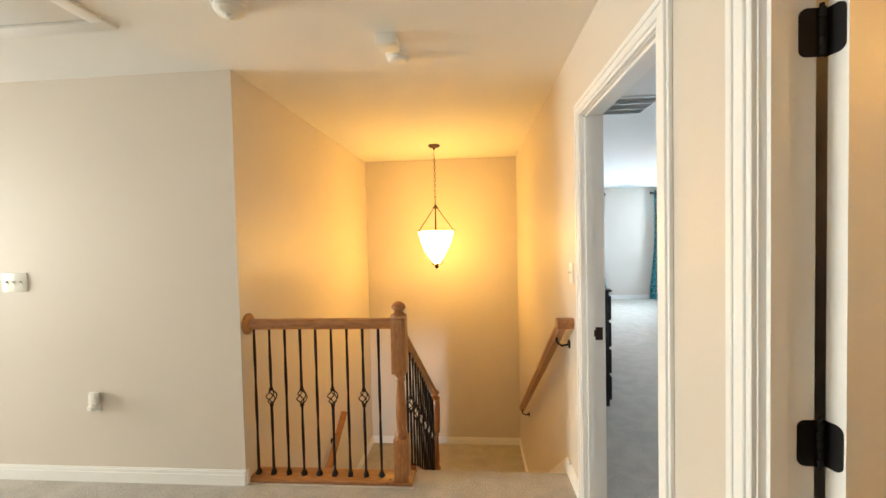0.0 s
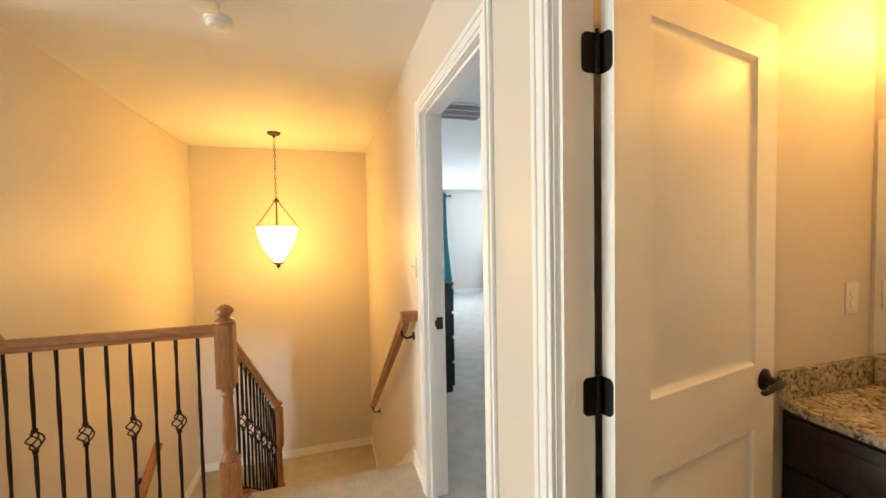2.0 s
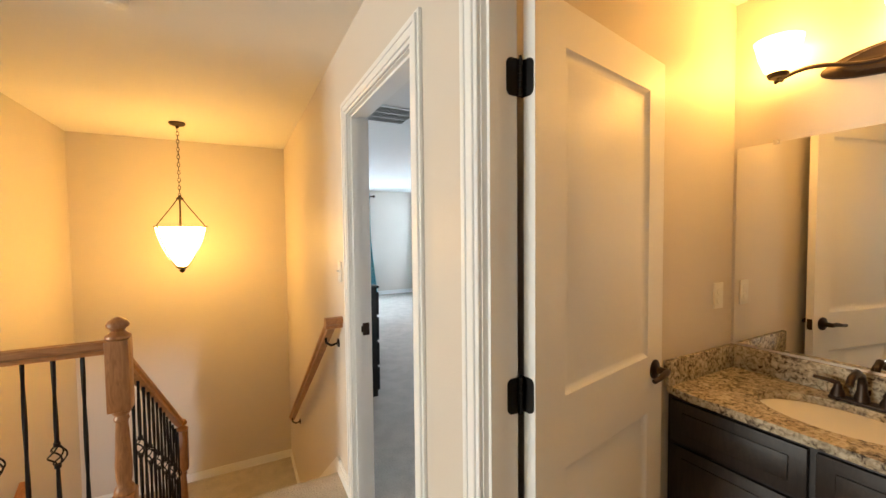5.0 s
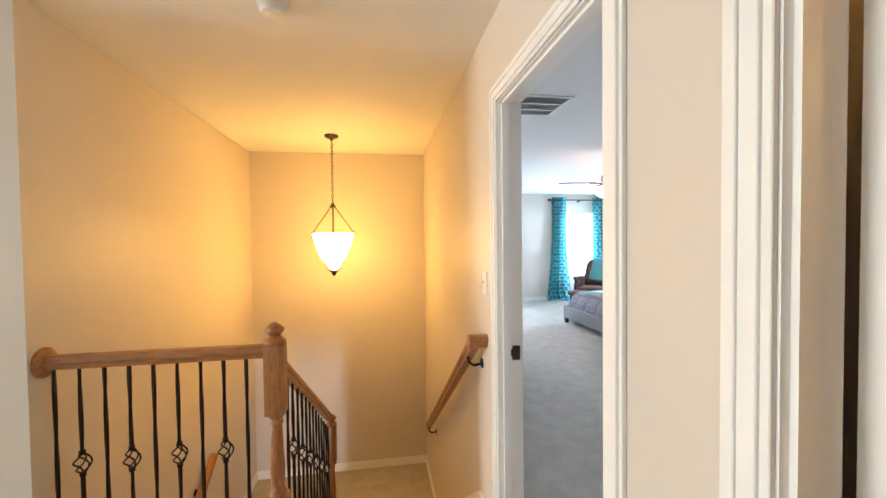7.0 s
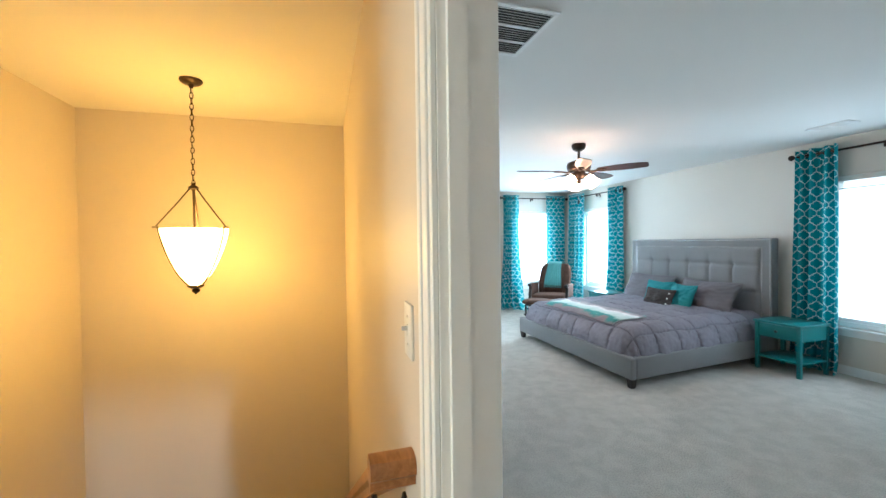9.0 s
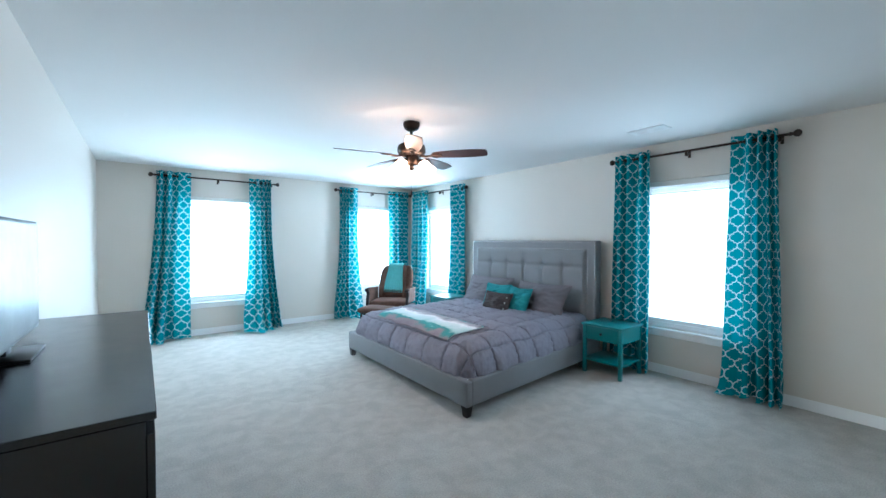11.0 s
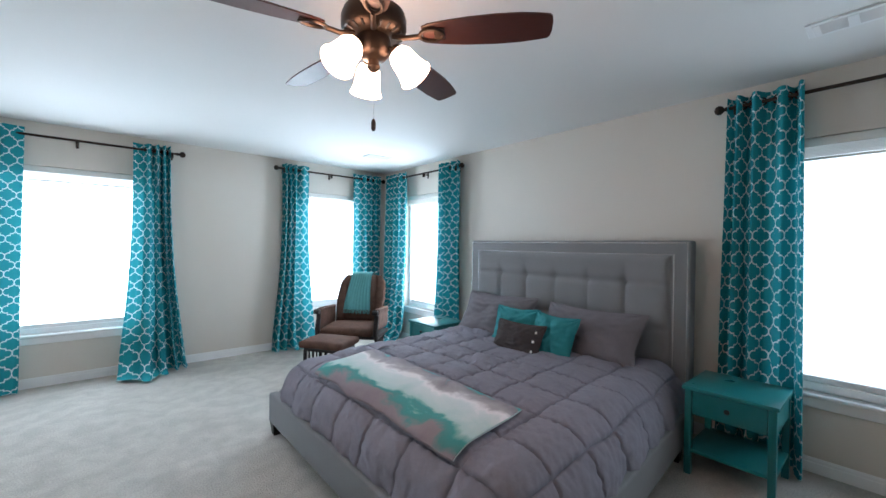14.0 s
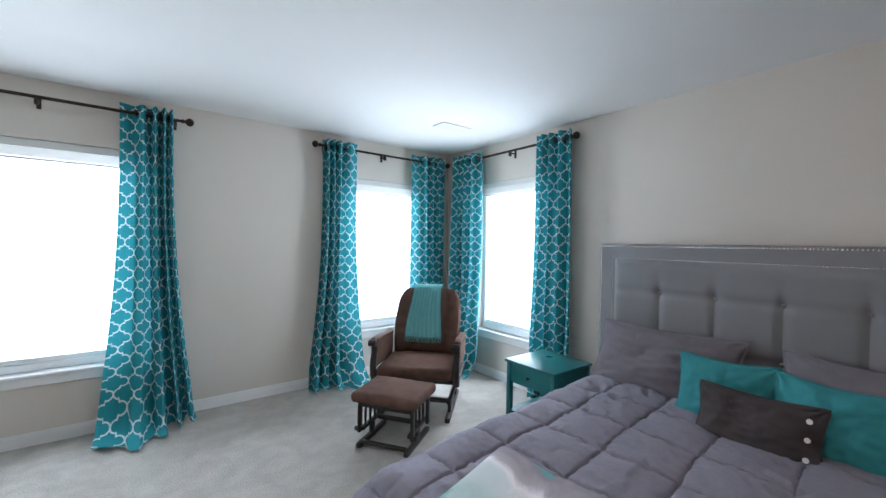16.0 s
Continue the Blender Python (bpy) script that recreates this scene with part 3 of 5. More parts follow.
# ---- windows ----
def window(name, axis, face, a0, a1, label):
    """A vinyl single-hung window set in a drywall return, with stool and apron. axis: along which it runs."""
    def at(a, d, z):
        return (a, face + d, z) if axis == "x" else (face + d, a, z)

    def bar(bm, a, b, d0, d1, z0, z1, bev=0.003):
        p, q = at(a, d0, z0), at(b, d1, z1)
        return box(bm, min(p[0], q[0]), min(p[1], q[1]), z0, max(p[0], q[0]), max(p[1], q[1]), z1, bev, 1)

    win = thing(name, pose(0, 0, 0), label, "window", kind="structure")
    bm = bmesh.new()
    bar(bm, a0, a0 + 0.045, 0.07, 0.145, SILL, HEAD), bar(bm, a1 - 0.045, a1, 0.07, 0.145, SILL, HEAD)
    bar(bm, a0 + 0.045, a1 - 0.045, 0.07, 0.145, HEAD - 0.045, HEAD), bar(bm, a0 + 0.045, a1 - 0.045, 0.07, 0.145, SILL, SILL + 0.05)
    part("window_frame", bm, TRIM, win)
    bm = bmesh.new()
    bar(bm, a0 + 0.045, a1 - 0.045, 0.085, 0.115, SILL + 0.05, SILL + 0.085)
    part("window_sash", bm, TRIM, win)
    bm = bmesh.new()
    bar(bm, a0 - 0.05, a1 + 0.05, -0.030, 0.07, SILL - 0.022, SILL, 0.005)
    part("window_sill", bm, TRIM, win)
    bm = bmesh.new()
    bar(bm, a0 - 0.03, a1 + 0.03, -0.014, 0.0, SILL - 0.085, SILL - 0.022, 0.004)
    part("apron", bm, TRIM, win)
    bm = bmesh.new()
    bar(bm, a0 + 0.006, a1 - 0.006, 0.012, 0.052, HEAD - 0.055, HEAD - 0.002, 0.004)
    part("blind_headrail", bm, PLASTIC, win)
    for k in range(7):
        z = HEAD - 0.062 - 0.0085 * k
        part("blind_slat", bar(bmesh.new(), a0 + 0.010, a1 - 0.010, 0.010, 0.056, z - 0.0022, z, 0), PLASTIC, win)
    part("blind_bottom_rail", bar(bmesh.new(), a0 + 0.010, a1 - 0.010, 0.016, 0.050, HEAD - 0.136, HEAD - 0.122, 0.003), PLASTIC, win)
    bm = bmesh.new()
    bar(bm, a0 + 0.045, a1 - 0.045, 0.098, 0.102, SILL + 0.085, HEAD - 0.045, 0)
    pane = part("pane", bm, GLASS, win)
    pane.visible_shadow = False
    return win


window("window_1", "x", WY, *WA, "white vinyl bedroom window full of white daylight")
window("window_2", "x", WY, *WB, "white vinyl corner window full of white daylight")
window("window_3", "y", FX, *WC, "white vinyl corner window full of white daylight")
window("window_4", "y", FX, *WD, "white vinyl window beside the bed full of daylight")


# ---- stairwell things ----
def turned_newel(h, cap=True):
    """Square-topped oak newel with a turned shaft and a ball cap."""
    bm = bmesh.new()
    s = 0.043
    box(bm, -s, -s, 0, s, s, h * 0.235, 0.004)
    box(bm, -s, -s, h * 0.60, s, s, h * 0.905, 0.004)
    lathe(bm, [(0.038, h * 0.235), (0.041, h * 0.245), (0.036, h * 0.26), (0.027, h * 0.275), (0.031, h * 0.30), (0.033, h * 0.36), (0.026, h * 0.50), (0.023, h * 0.545),
               (0.030, h * 0.56), (0.025, h * 0.575), (0.036, h * 0.59), (0.036, h * 0.602)], seg=20)
    lathe(bm, [(0.042, h * 0.905), (0.049, h * 0.914), (0.048, h * 0.922), (0.034, h * 0.932), (0.024, h * 0.940), (0.030, h * 0.950), (0.042, h * 0.960), (0.043, h * 0.970), (0.034, h * 0.984), (0.018, h * 0.995), (0.001, h)], seg=20)
    return bm


def rail_profile(bm, p0, p1):
    """A moulded oak handrail between two points that share x or y."""
    p0, p1 = Vector(p0), Vector(p1)
    d = (p1 - p0).normalized()
    side = d.cross(Vector((0, 0, 1))).normalized()
    up = side.cross(d)
    prof = [(-0.020, -0.030), (0.020, -0.030), (0.021, -0.012), (0.030, -0.004), (0.031, 0.012), (0.022, 0.027), (0.0, 0.031), (-0.022, 0.027), (-0.031, 0.012), (-0.030, -0.004), (-0.021, -0.012)]
    rings = [[bm.verts.new(p + side * a + up * b) for a, b in prof] for p in (p0, p1)]
    n = len(prof)
    for i in range(n):
        bm.faces.new((rings[0][i], rings[0][(i + 1) % n], rings[1][(i + 1) % n], rings[1][i]))
    bm.faces.new(rings[0]), bm.faces.new(rings[1])
    bmesh.ops.recalc_face_normals(bm, faces=bm.faces)
    return bm


def baluster(h, basket):
    """A twisted square iron bar with a shoe, and a cage of four twisted wires where it has a basket."""
    bm = bmesh.new()
    n = 26
    zb = h * 0.535
    rings = []
    spans = [(0, h)] if not basket else [(0, zb - 0.045), (zb + 0.045, h)]
    for z0, z1 in spans:
        rings = []
        for i in range(n + 1):
            z = z0 + (z1 - z0) * i / n
            a = 5.0 * z
            rings.append([bm.verts.new((0.0085 * math.cos(a + k * math.pi / 2), 0.0085 * math.sin(a + k * math.pi / 2), z)) for k in range(4)])
        for p, q in zip(rings, rings[1:]):
            for k in range(4):
                bm.faces.new((p[k], p[(k + 1) % 4], q[(k + 1) % 4], q[k]))
    if basket:
        for k in range(4):
            pts = []
            for i in range(11):
                f = i / 10
                a = k * math.pi / 2 + f * math.pi
                r = 0.004 + 0.027 * math.sin(math.pi * f)
                pts.append((r * math.cos(a), r * math.sin(a), zb - 0.045 + 0.09 * f))
            tube(bm, pts, 0.0036, 5)
        for s in (-1, 1):
            cyl(bm, (0, 0, zb + s * 0.047 - 0.008), (0, 0, zb + s * 0.047 + 0.008), 0.012, seg=10)
    box(bm, -0.015, -0.015, 0, 0.015, 0.015, 0.018, 0.003, 1)
    cyl(bm, (0, 0, 0.018), (0, 0, 0.034), 0.017, 0.010, 8)
    bmesh.ops.recalc_face_normals(bm, faces=bm.faces)
    return bm


RY = 2.43
guard = thing("stair_railing", pose(0, RY, 0), "oak landing railing with twisted black iron balusters", "railing")
bm = box(bmesh.new(), LX, -0.055, 0, -0.155, 0.075, 0.024, 0.006)
part("sill_board", bm, OAK, guard, "oak sill board on the carpet edge")
part("newel", turned_newel(1.055), OAKZ, guard, at=pose(-0.222, 0.0, 0.020))
part("handrail", rail_profile(bmesh.new(), (LX + 0.02, 0, 0.945), (-0.26, 0, 0.945)), OAK, guard)
bm = lathe(bmesh.new(), [(0.001, 0), (0.064, 0), (0.064, 0.010), (0.054, 0.018), (0.046, 0.024), (0.001, 0.024)], m=pose(LX, 0, 0.945, 0, 90, 0), seg=28)
part("rosette", bm, OAK, guard)
plain = fancy = None
for i in range(9):
    x = -1.112 + 0.0955 * i
    at = pose(x, 0, 0.022, 0, 0, 17 * i)
    if i % 2:
        fancy = again("baluster", fancy, guard, at) if fancy else part("baluster", baluster(0.895, True), IRON, guard, at=at)
    else:
        plain = again("baluster", plain, guard, at) if plain else part("baluster", baluster(0.895, False), IRON, guard, at=at)
# screw holes in the sill board
for x in (-0.29, -0.30):
    part("screw_plug", cyl(bmesh.new(), (x, -0.03 + (x + 0.29) * 4, 0.0235), (x, -0.03 + (x + 0.29) * 4, 0.0252), 0.006, seg=10), DARKWOOD, guard)

SX, SLOPE = -0.215, RISE / RUN
flight = thing("stair_railing", pose(SX, RY, 0), "sloping oak stair railing with black iron balusters", "railing")
N2 = 4.17 - RY
part("handrail", rail_profile(bmesh.new(), (0, 0.04, 0.865), (0, N2, 0.865 + SLOPE * (N2 - 0.04) + 0.12)), OAKY, flight)
part("newel", turned_newel(1.10), OAKZ, flight, at=pose(0.01, N2 + 0.02, LAND))
bm = bmesh.new()
va = [(y, z) for y, z in ((0.12, -0.005), (0.12, 0.025), (N2, LAND + 0.16), (N2, LAND + 0.13))]
fr, bk = [bm.verts.new((-0.045, y, z)) for y, z in va], [bm.verts.new((0.055, y, z)) for y, z in va]
bm.faces.new(fr), bm.faces.new(bk[::-1])
for i in range(4):
    bm.faces.new((fr[i], bk[i], bk[(i + 1) % 4], fr[(i + 1) % 4]))
bmesh.ops.recalc_face_normals(bm, faces=bm.faces)
part("sill_board", bm, OAKY, flight)
sp = sf = None
for i in range(13):
    y = 0.16 + 0.118 * i
    z = 0.02 + (LAND + 0.14) * (y - 0.12) / (N2 - 0.12)
    at = pose(0.004, y, z, 0, 0, 23 * i)
    if i % 2:
        sf = again("baluster", sf, flight, at) if sf else part("baluster", baluster(0.80, True), IRON, flight, at=at)
    else:
        sp = again("baluster", sp, flight, at) if sp else part("baluster", baluster(0.80, False), IRON, flight, at=at)


def wall_rail(name, pts, bracket_at, out, label):
    rail = thing(name, pose(0, 0, 0), label, "handrail")
    for p, q in zip(pts, pts[1:]):
        part("rail", rail_profile(bmesh.new(), p, q), OAKY, rail)
    if len(pts) == 2 and abs(pts[0][1] - pts[1][1]) < 0.01:
        # a mitred return into the wall, then the slope
        part("rail", rail_profile(bmesh.new(), (0.7115, 2.400, 0.941), (0.7115, 4.385, -0.418)), OAKY, rail)
    for x, y, z in bracket_at:
        bm = bmesh.new()
        lathe(bm, [(0.001, 0), (0.026, 0), (0.024, 0.006), (0.012, 0.010), (0.001, 0.011)], m=Matrix.Translation((x - out * 0.0, y, z - 0.085)) @ Matrix.Rotation(radians(90 * out), 4, "Y"), seg=16)
        tube(bm, [(x, y, z - 0.085), (x + out * 0.045, y, z - 0.095), (x + out * 0.072, y, z - 0.075), (x + out * 0.075, y, z - 0.03)], 0.007, 8)
        part("bracket", bm, IRON, rail, "black iron rail bracket")
    return rail


wall_rail("wall_handrail", [(HX - 0.001, 2.406, 0.944), (0.681, 2.406, 0.944)], [(HX, 2.50, 0.885), (HX, 4.28, -0.345)], -1, "oak handrail on black brackets along the stair wall")
wall_rail("wall_handrail", [(LX + 0.075, 3.88, -0.26), (LX + 0.075, 2.6, -1.13)], [(LX, 3.72, -0.37), (LX, 2.9, -0.93)], 1, "oak handrail beside the lower flight of stairs")

# pendant over the landing
PX, PY = -0.178, 4.40
pend = thing("pendant_lamp", pose(PX, PY, 0), "lit bronze pendant with an alabaster glass bowl on a chain", "pendant lamp")
part("canopy", lathe(bmesh.new(), [(0.001, TOP), (0.064, TOP), (0.064, TOP - 0.010), (0.050, TOP - 0.024), (0.016, TOP - 0.030), (0.010, TOP - 0.05), (0.001, TOP - 0.05)], seg=28), BRONZE, pend)
bm = bmesh.new()
z = TOP - 0.045
k = 0
while z > 1.80:
    pts = []
    for i in range(11):
        a = 2 * math.pi * i / 10
        u, w = 0.010 * math.cos(a), 0.021 * math.sin(a)
        pts.append((u, 0, z - 0.018 + w) if k % 2 else (0, u, z - 0.018 + w))
    tube(bm, pts, 0.0028, 5)
    z -= 0.034
    k += 1
part("chain", bm, BRONZE, pend, "dark bronze link chain")
part("cord", tube(bmesh.new(), [(0.003, 0, TOP - 0.04), (-0.004, 0.003, 2.2), (0.004, -0.002, 2.0), (0, 0, 1.78)], 0.0022, 6), PLASTIC, pend)
bm = lathe(bmesh.new(), [(0.001, 1.80), (0.010, 1.80), (0.012, 1.785), (0.030, 1.772), (0.030, 1.764), (0.010, 1.756), (0.007, 1.74), (0.007, 1.50), (0.001, 1.50)], seg=16)
part("stem", bm, BRONZE, pend)
bm = bmesh.new()
prof = []
for i in range(17):
    f = i / 16
    prof.append((0.178 * math.sin(f * math.pi / 2) ** 0.85 * (1 - 0.10 * math.sin(math.pi * f)) + 0.012, 1.150 + 0.362 * f ** 1.15))
lathe(bm, [(0.001, 1.148)] + prof + [(0.180, 1.514)] + [(0.001, 1.500)], seg=36)
part("glass_bowl", bm, BOWL, pend, "glowing cream alabaster glass bowl")
for k in range(3):
    a = radians(98 + 120 * k)
    c, s = math.cos(a), math.sin(a)
    bm = tube(bmesh.new(), [(0.018 * c, 0.018 * s, 1.768), (0.075 * c, 0.075 * s, 1.69), (0.205 * c, 0.205 * s, 1.525)], 0.0042, 6)
    tube(bm, [(0.225 * c, 0.225 * s, 1.518), (0.195 * c, 0.195 * s, 1.520)] + [((r + 0.006) * c, (r + 0.006) * s, z) for r, z in prof[::-2]] + [(0.01 * c, 0.01 * s, 1.14)], 0.0048, 6)
    part("arm", bm, BRONZE, pend)
part("finial", lathe(bmesh.new(), [(0.001, 1.165), (0.046, 1.162), (0.048, 1.152), (0.030, 1.142), (0.014, 1.138), (0.024, 1.128), (0.020, 1.116), (0.009, 1.110), (0.001, 1.100)], seg=20), BRONZE, pend)


# small things on hall walls and ceiling
def plate(name, m, wide, high, toggles, label, category, kind_of="toggle"):
    """A cover plate; local x to the right, z up, standing out along -y."""
    ob = thing(name, m, label, category)
    part("cover", box(bmesh.new(), -wide / 2, -0.006, -high / 2, wide / 2, 0, high / 2, 0.002), PLASTIC, ob)
    for k in range(toggles):
        x = (k - (toggles - 1) / 2) * 0.046
        bm = bmesh.new()
        if kind_of == "toggle":
            box(bm, x - 0.005, -0.008, -0.012, x + 0.005, -0.005, 0.012, 0.001, 1)
            box(bm, x - 0.004, -0.020, 0.0, x + 0.004, -0.007, 0.009, 0.001, 1)
            part("toggle", bm, PLASTIC, ob)
        else:
            for s in (-1, 1):
                lathe(bm, [(0.001, 0), (0.017, 0), (0.016, 0.003), (0.001, 0.003)], m=Matrix.Translation((x, -0.006, s * 0.020)) @ Matrix.Rotation(radians(90), 4, "X"), seg=16)
            part("socket", bm, PLASTIC, ob)
        for zz in ((-0.030, 0.030) if kind_of == "toggle" else (0.0,)):
            part("screw", cyl(bmesh.new(), (x, -0.0060, zz), (x, -0.0075, zz), 0.003, seg=8), PLASTIC, ob)
    return ob


plate("light_switch", pose(-2.58, HY, 1.225), 0.165, 0.115, 3, "white triple light switch plate on the hall wall", "light switch")
outlet = plate("wall_outlet", pose(-2.09, HY, 0.49), 0.072, 0.115, 1, "white wall outlet with a plug-in night light", "outlet", "socket")
night = thing("night_light", pose(-2.075, HY - 0.009, 0.50), "white plug-in night light in the outlet", "night light")
part("body", box(bmesh.new(), -0.026, -0.030, -0.02, 0.026, 0, 0.055, 0.008), PLASTIC, night)
part("shade", box(bmesh.new(), -0.022, -0.045, -0.05, 0.022, -0.008, -0.02, 0.010), PLASTIC, night)
plate("light_switch", pose(HX, 2.425, 1.225, 0, 0, -90), 0.072, 0.115, 1, "white light switch beside the bedroom door casing", "light switch")
plate("light_switch", pose(BX, 2.66, 1.235, 0, 0, 90), 0.118, 0.115, 2, "white double light switch on the bedroom wall", "light switch")
plate("wall_outlet", pose(2.155, 1.17, 1.145), 0.072, 0.115, 1, "white outlet on the bathroom side wall", "outlet", "socket")

sd = thing("smoke_detector", pose(-0.77, 1.76, TOP), "round white ceiling smoke detector", "smoke detector")
part("base", lathe(bmesh.new(), [(0.001, 0), (0.070, 0), (0.070, -0.012), (0.064, -0.016), (0.001, -0.016)], seg=32), PLASTIC, sd)
part("cover", lathe(bmesh.new(), [(0.060, -0.016), (0.060, -0.034), (0.050, -0.044), (0.020, -0.050), (0.018, -0.060), (0.010, -0.066), (0.001, -0.067)], seg=32), PLASTIC, sd)
sd = thing("smoke_detector", pose(-0.165, 2.30, TOP), "round white smoke detector beside a chime box", "smoke detector")
part("base", lathe(bmesh.new(), [(0.001, 0), (0.062, 0), (0.062, -0.014), (0.056, -0.018), (0.001, -0.018)], seg=32), PLASTIC, sd)
part("cover", lathe(bmesh.new(), [(0.054, -0.018), (0.054, -0.032), (0.046, -0.042), (0.022, -0.046), (0.020, -0.049), (0.001, -0.049)], seg=32), PLASTIC, sd)
cb = thing("chime_box", pose(-0.178, 2.12, TOP), "white rectangular chime box on the hall ceiling", "chime box")
part("case", box(bmesh.new(), -0.050, -0.06, -0.052, 0.050, 0.045, 0, 0.006), PLASTIC, cb)
# six thin strips, coloured dark as the shade within the chime slots
bm = bmesh.new()
for k in range(6):
    box(bm, -0.034, 0.045, -0.042 + 0.006 * k, 0.034, 0.0465, -0.039 + 0.006 * k)
part("grille", bm, SHADE_AND_CLOTH, cb)
hatch = thing("attic_hatch", pose(-1.76, 1.46, TOP), "white framed attic access panel in the hall ceiling", "attic hatch")
bm = bmesh.new()
for x0, y0, x1, y1 in ((-0.39, -0.41, 0.39, -0.34), (-0.39, 0.34, 0.39, 0.41), (-0.39, -0.34, -0.32, 0.34), (0.32, -0.34, 0.39, 0.34)):
    box(bm, x0, y0, -0.018, x1, y1, 0, 0.004)
part("frame", bm, TRIM, hatch)
part("panel", box(bmesh.new(), -0.314, -0.334, -0.006, 0.314, 0.334, -0.001, 0.002), TRIM, hatch)


# ---- bathroom ----
van = thing("vanity_cabinet", pose(0, 0, 0), "espresso wood bathroom vanity with panelled doors", "vanity")
VX = 1.80
part("body", box(bmesh.new(), VX, -0.15, 0.09, 2.27, 1.166, 0.78, 0.003), DARKWOOD, van)
part("toe_kick", box(bmesh.new(), VX + 0.06, -0.15, -0.003, 2.27, 1.166, 0.09), DARKWOOD, van)


def panelled(y0, y1, z0, z1):
    bm = box(bmesh.new(), VX - 0.018, y0, z0, VX - 0.001, y1, z1, 0.003)
    box(bm, VX - 0.023, y0 + 0.045, z0 + 0.04, VX - 0.017, y1 - 0.045, z1 - 0.04, 0.004)
    return bm


for y0, y1 in ((0.72, 1.145), (0.27, 0.70), (-0.13, 0.25)):
    part("drawer_front", panelled(y0, y1, 0.60, 0.765), DARKWOOD, van)
    part("door", panelled(y0, y1, 0.11, 0.585), DARKWOOD, van)
topc = thing("countertop", pose(0, 0, 0), "speckled granite vanity top with backsplash", "countertop")


def counter_with_hole():
    """Slab with an oval cut for the basin."""
    bm = bmesh.new()
    x0, x1, y0, y1, zc, cx, cy, rx, ry = VX - 0.03, 2.27, -0.17, 1.168, 0.812, 2.02, 0.72, 0.155, 0.225
    n = 40
    for z in (zc, zc - 0.030):
        inner, outer = [], []
        for i in range(n):
            a = 2 * math.pi * i / n
            c, s = math.cos(a), math.sin(a)
            inner.append(bm.verts.new((cx + rx * c, cy + ry * s, z)))
            k = min(((x1 - cx) if c > 0 else (cx - x0)) / max(abs(c), 1e-6), ((y1 - cy) if s > 0 else (cy - y0)) / max(abs(s), 1e-6))
            outer.append(bm.verts.new((cx + k * c, cy + k * s, z)))
        for i in range(n):
            bm.faces.new((inner[i], inner[(i + 1) % n], outer[(i + 1) % n], outer[i]))
    v = list(bm.verts)
    for base in (0, 1):
        for i in range(n):
            a, b = v[2 * i + base], v[2 * ((i + 1) % n) + base]
            bm.faces.new((a, b, v[2 * n + 2 * ((i + 1) % n) + base], v[2 * n + 2 * i + base]))
    bmesh.ops.recalc_face_normals(bm, faces=bm.faces)
    return bm


part("slab", counter_with_hole(), GRANITE, topc)
part("backsplash", box(bmesh.new(), 2.248, -0.17, 0.813, 2.27, 1.146, 0.915, 0.003), GRANITE, topc)
part("side_splash", box(bmesh.new(), VX - 0.03, 1.147, 0.813, 2.27, 1.168, 0.915, 0.003), GRANITE, topc)
sink = thing("sink_basin", pose(2.02, 0.72, 0.783), "white oval undermount porcelain sink", "sink")
bm = bmesh.new()
prof = [(1.06, 0.0), (1.0, -0.004), (0.97, -0.03), (0.88, -0.08), (0.65, -0.12), (0.3, -0.135), (0.08, -0.138)]
lathe(bm, prof, seg=40)
for v in bm.verts:
    v.co.x *= 0.158
    v.co.y *= 0.228
part("bowl", bm, PORCELAIN, sink)
part("drain", lathe(bmesh.new(), [(0.001, -0.134), (0.022, -0.134), (0.022, -0.138), (0.001, -0.138)], seg=16), BRONZE, sink)
fau = thing("faucet", pose(2.205, 0.72, 0.812), "oiled bronze two handle bathroom faucet", "faucet")
bm = box(bmesh.new(), -0.026, -0.085, 0, 0.026, 0.085, 0.014, 0.008)
part("base", bm, BRONZE, fau)
bm = lathe(bmesh.new(), [(0.022, 0.012), (0.020, 0.03), (0.014, 0.05), (0.013, 0.085), (0.001, 0.088)], seg=16)
tube(bm, [(0, 0, 0.07), (-0.01, 0, 0.105), (-0.05, 0, 0.125), (-0.10, 0, 0.112), (-0.118, 0, 0.09)], [0.012, 0.013, 0.012, 0.011, 0.011], 10)
part("spout", bm, BRONZE, fau)
for s in (-1, 1):
    bm = lathe(bmesh.new(), [(0.022, 0.012), (0.019, 0.028), (0.013, 0.040), (0.012, 0.055), (0.001, 0.060)], c=(0, s * 0.063, 0), seg=16)
    tube(bm, [(0, s * 0.060, 0.056), (-0.015, s * 0.085, 0.066), (-0.028, s * 0.125, 0.070)], [0.009, 0.008, 0.006], 8)
    part("handle", bm, BRONZE, fau)
mir = thing("wall_mirror", pose(0, 0, 0), "frameless wall mirror above the vanity", "mirror")
part("glass", box(bmesh.new(), 2.264, -0.14, 0.925, 2.2695, 1.155, 1.80), MIRROR, mir)
part("clip", box(bmesh.new(), 2.258, 1.00, 1.792, 2.2695, 1.02, 1.81, 0.002), STEEL, mir)
vl = thing("vanity_light", pose(2.27, 0.61, 2.03), "oiled bronze vanity light with lit glass shades", "wall lamp")
bm = lathe(bmesh.new(), [(0.001, 0), (1, 0), (0.96, 0.35), (0.80, 0.6), (0.74, 1.0), (0.001, 1.0)], seg=36)
for v in bm.verts:
    v.co = Vector((-v.co.z * 0.028, v.co.y * 0.27, v.co.x * 0.060))
bmesh.ops.recalc_face_normals(bm, faces=bm.faces)
part("backplate", bm, BRONZE, vl)
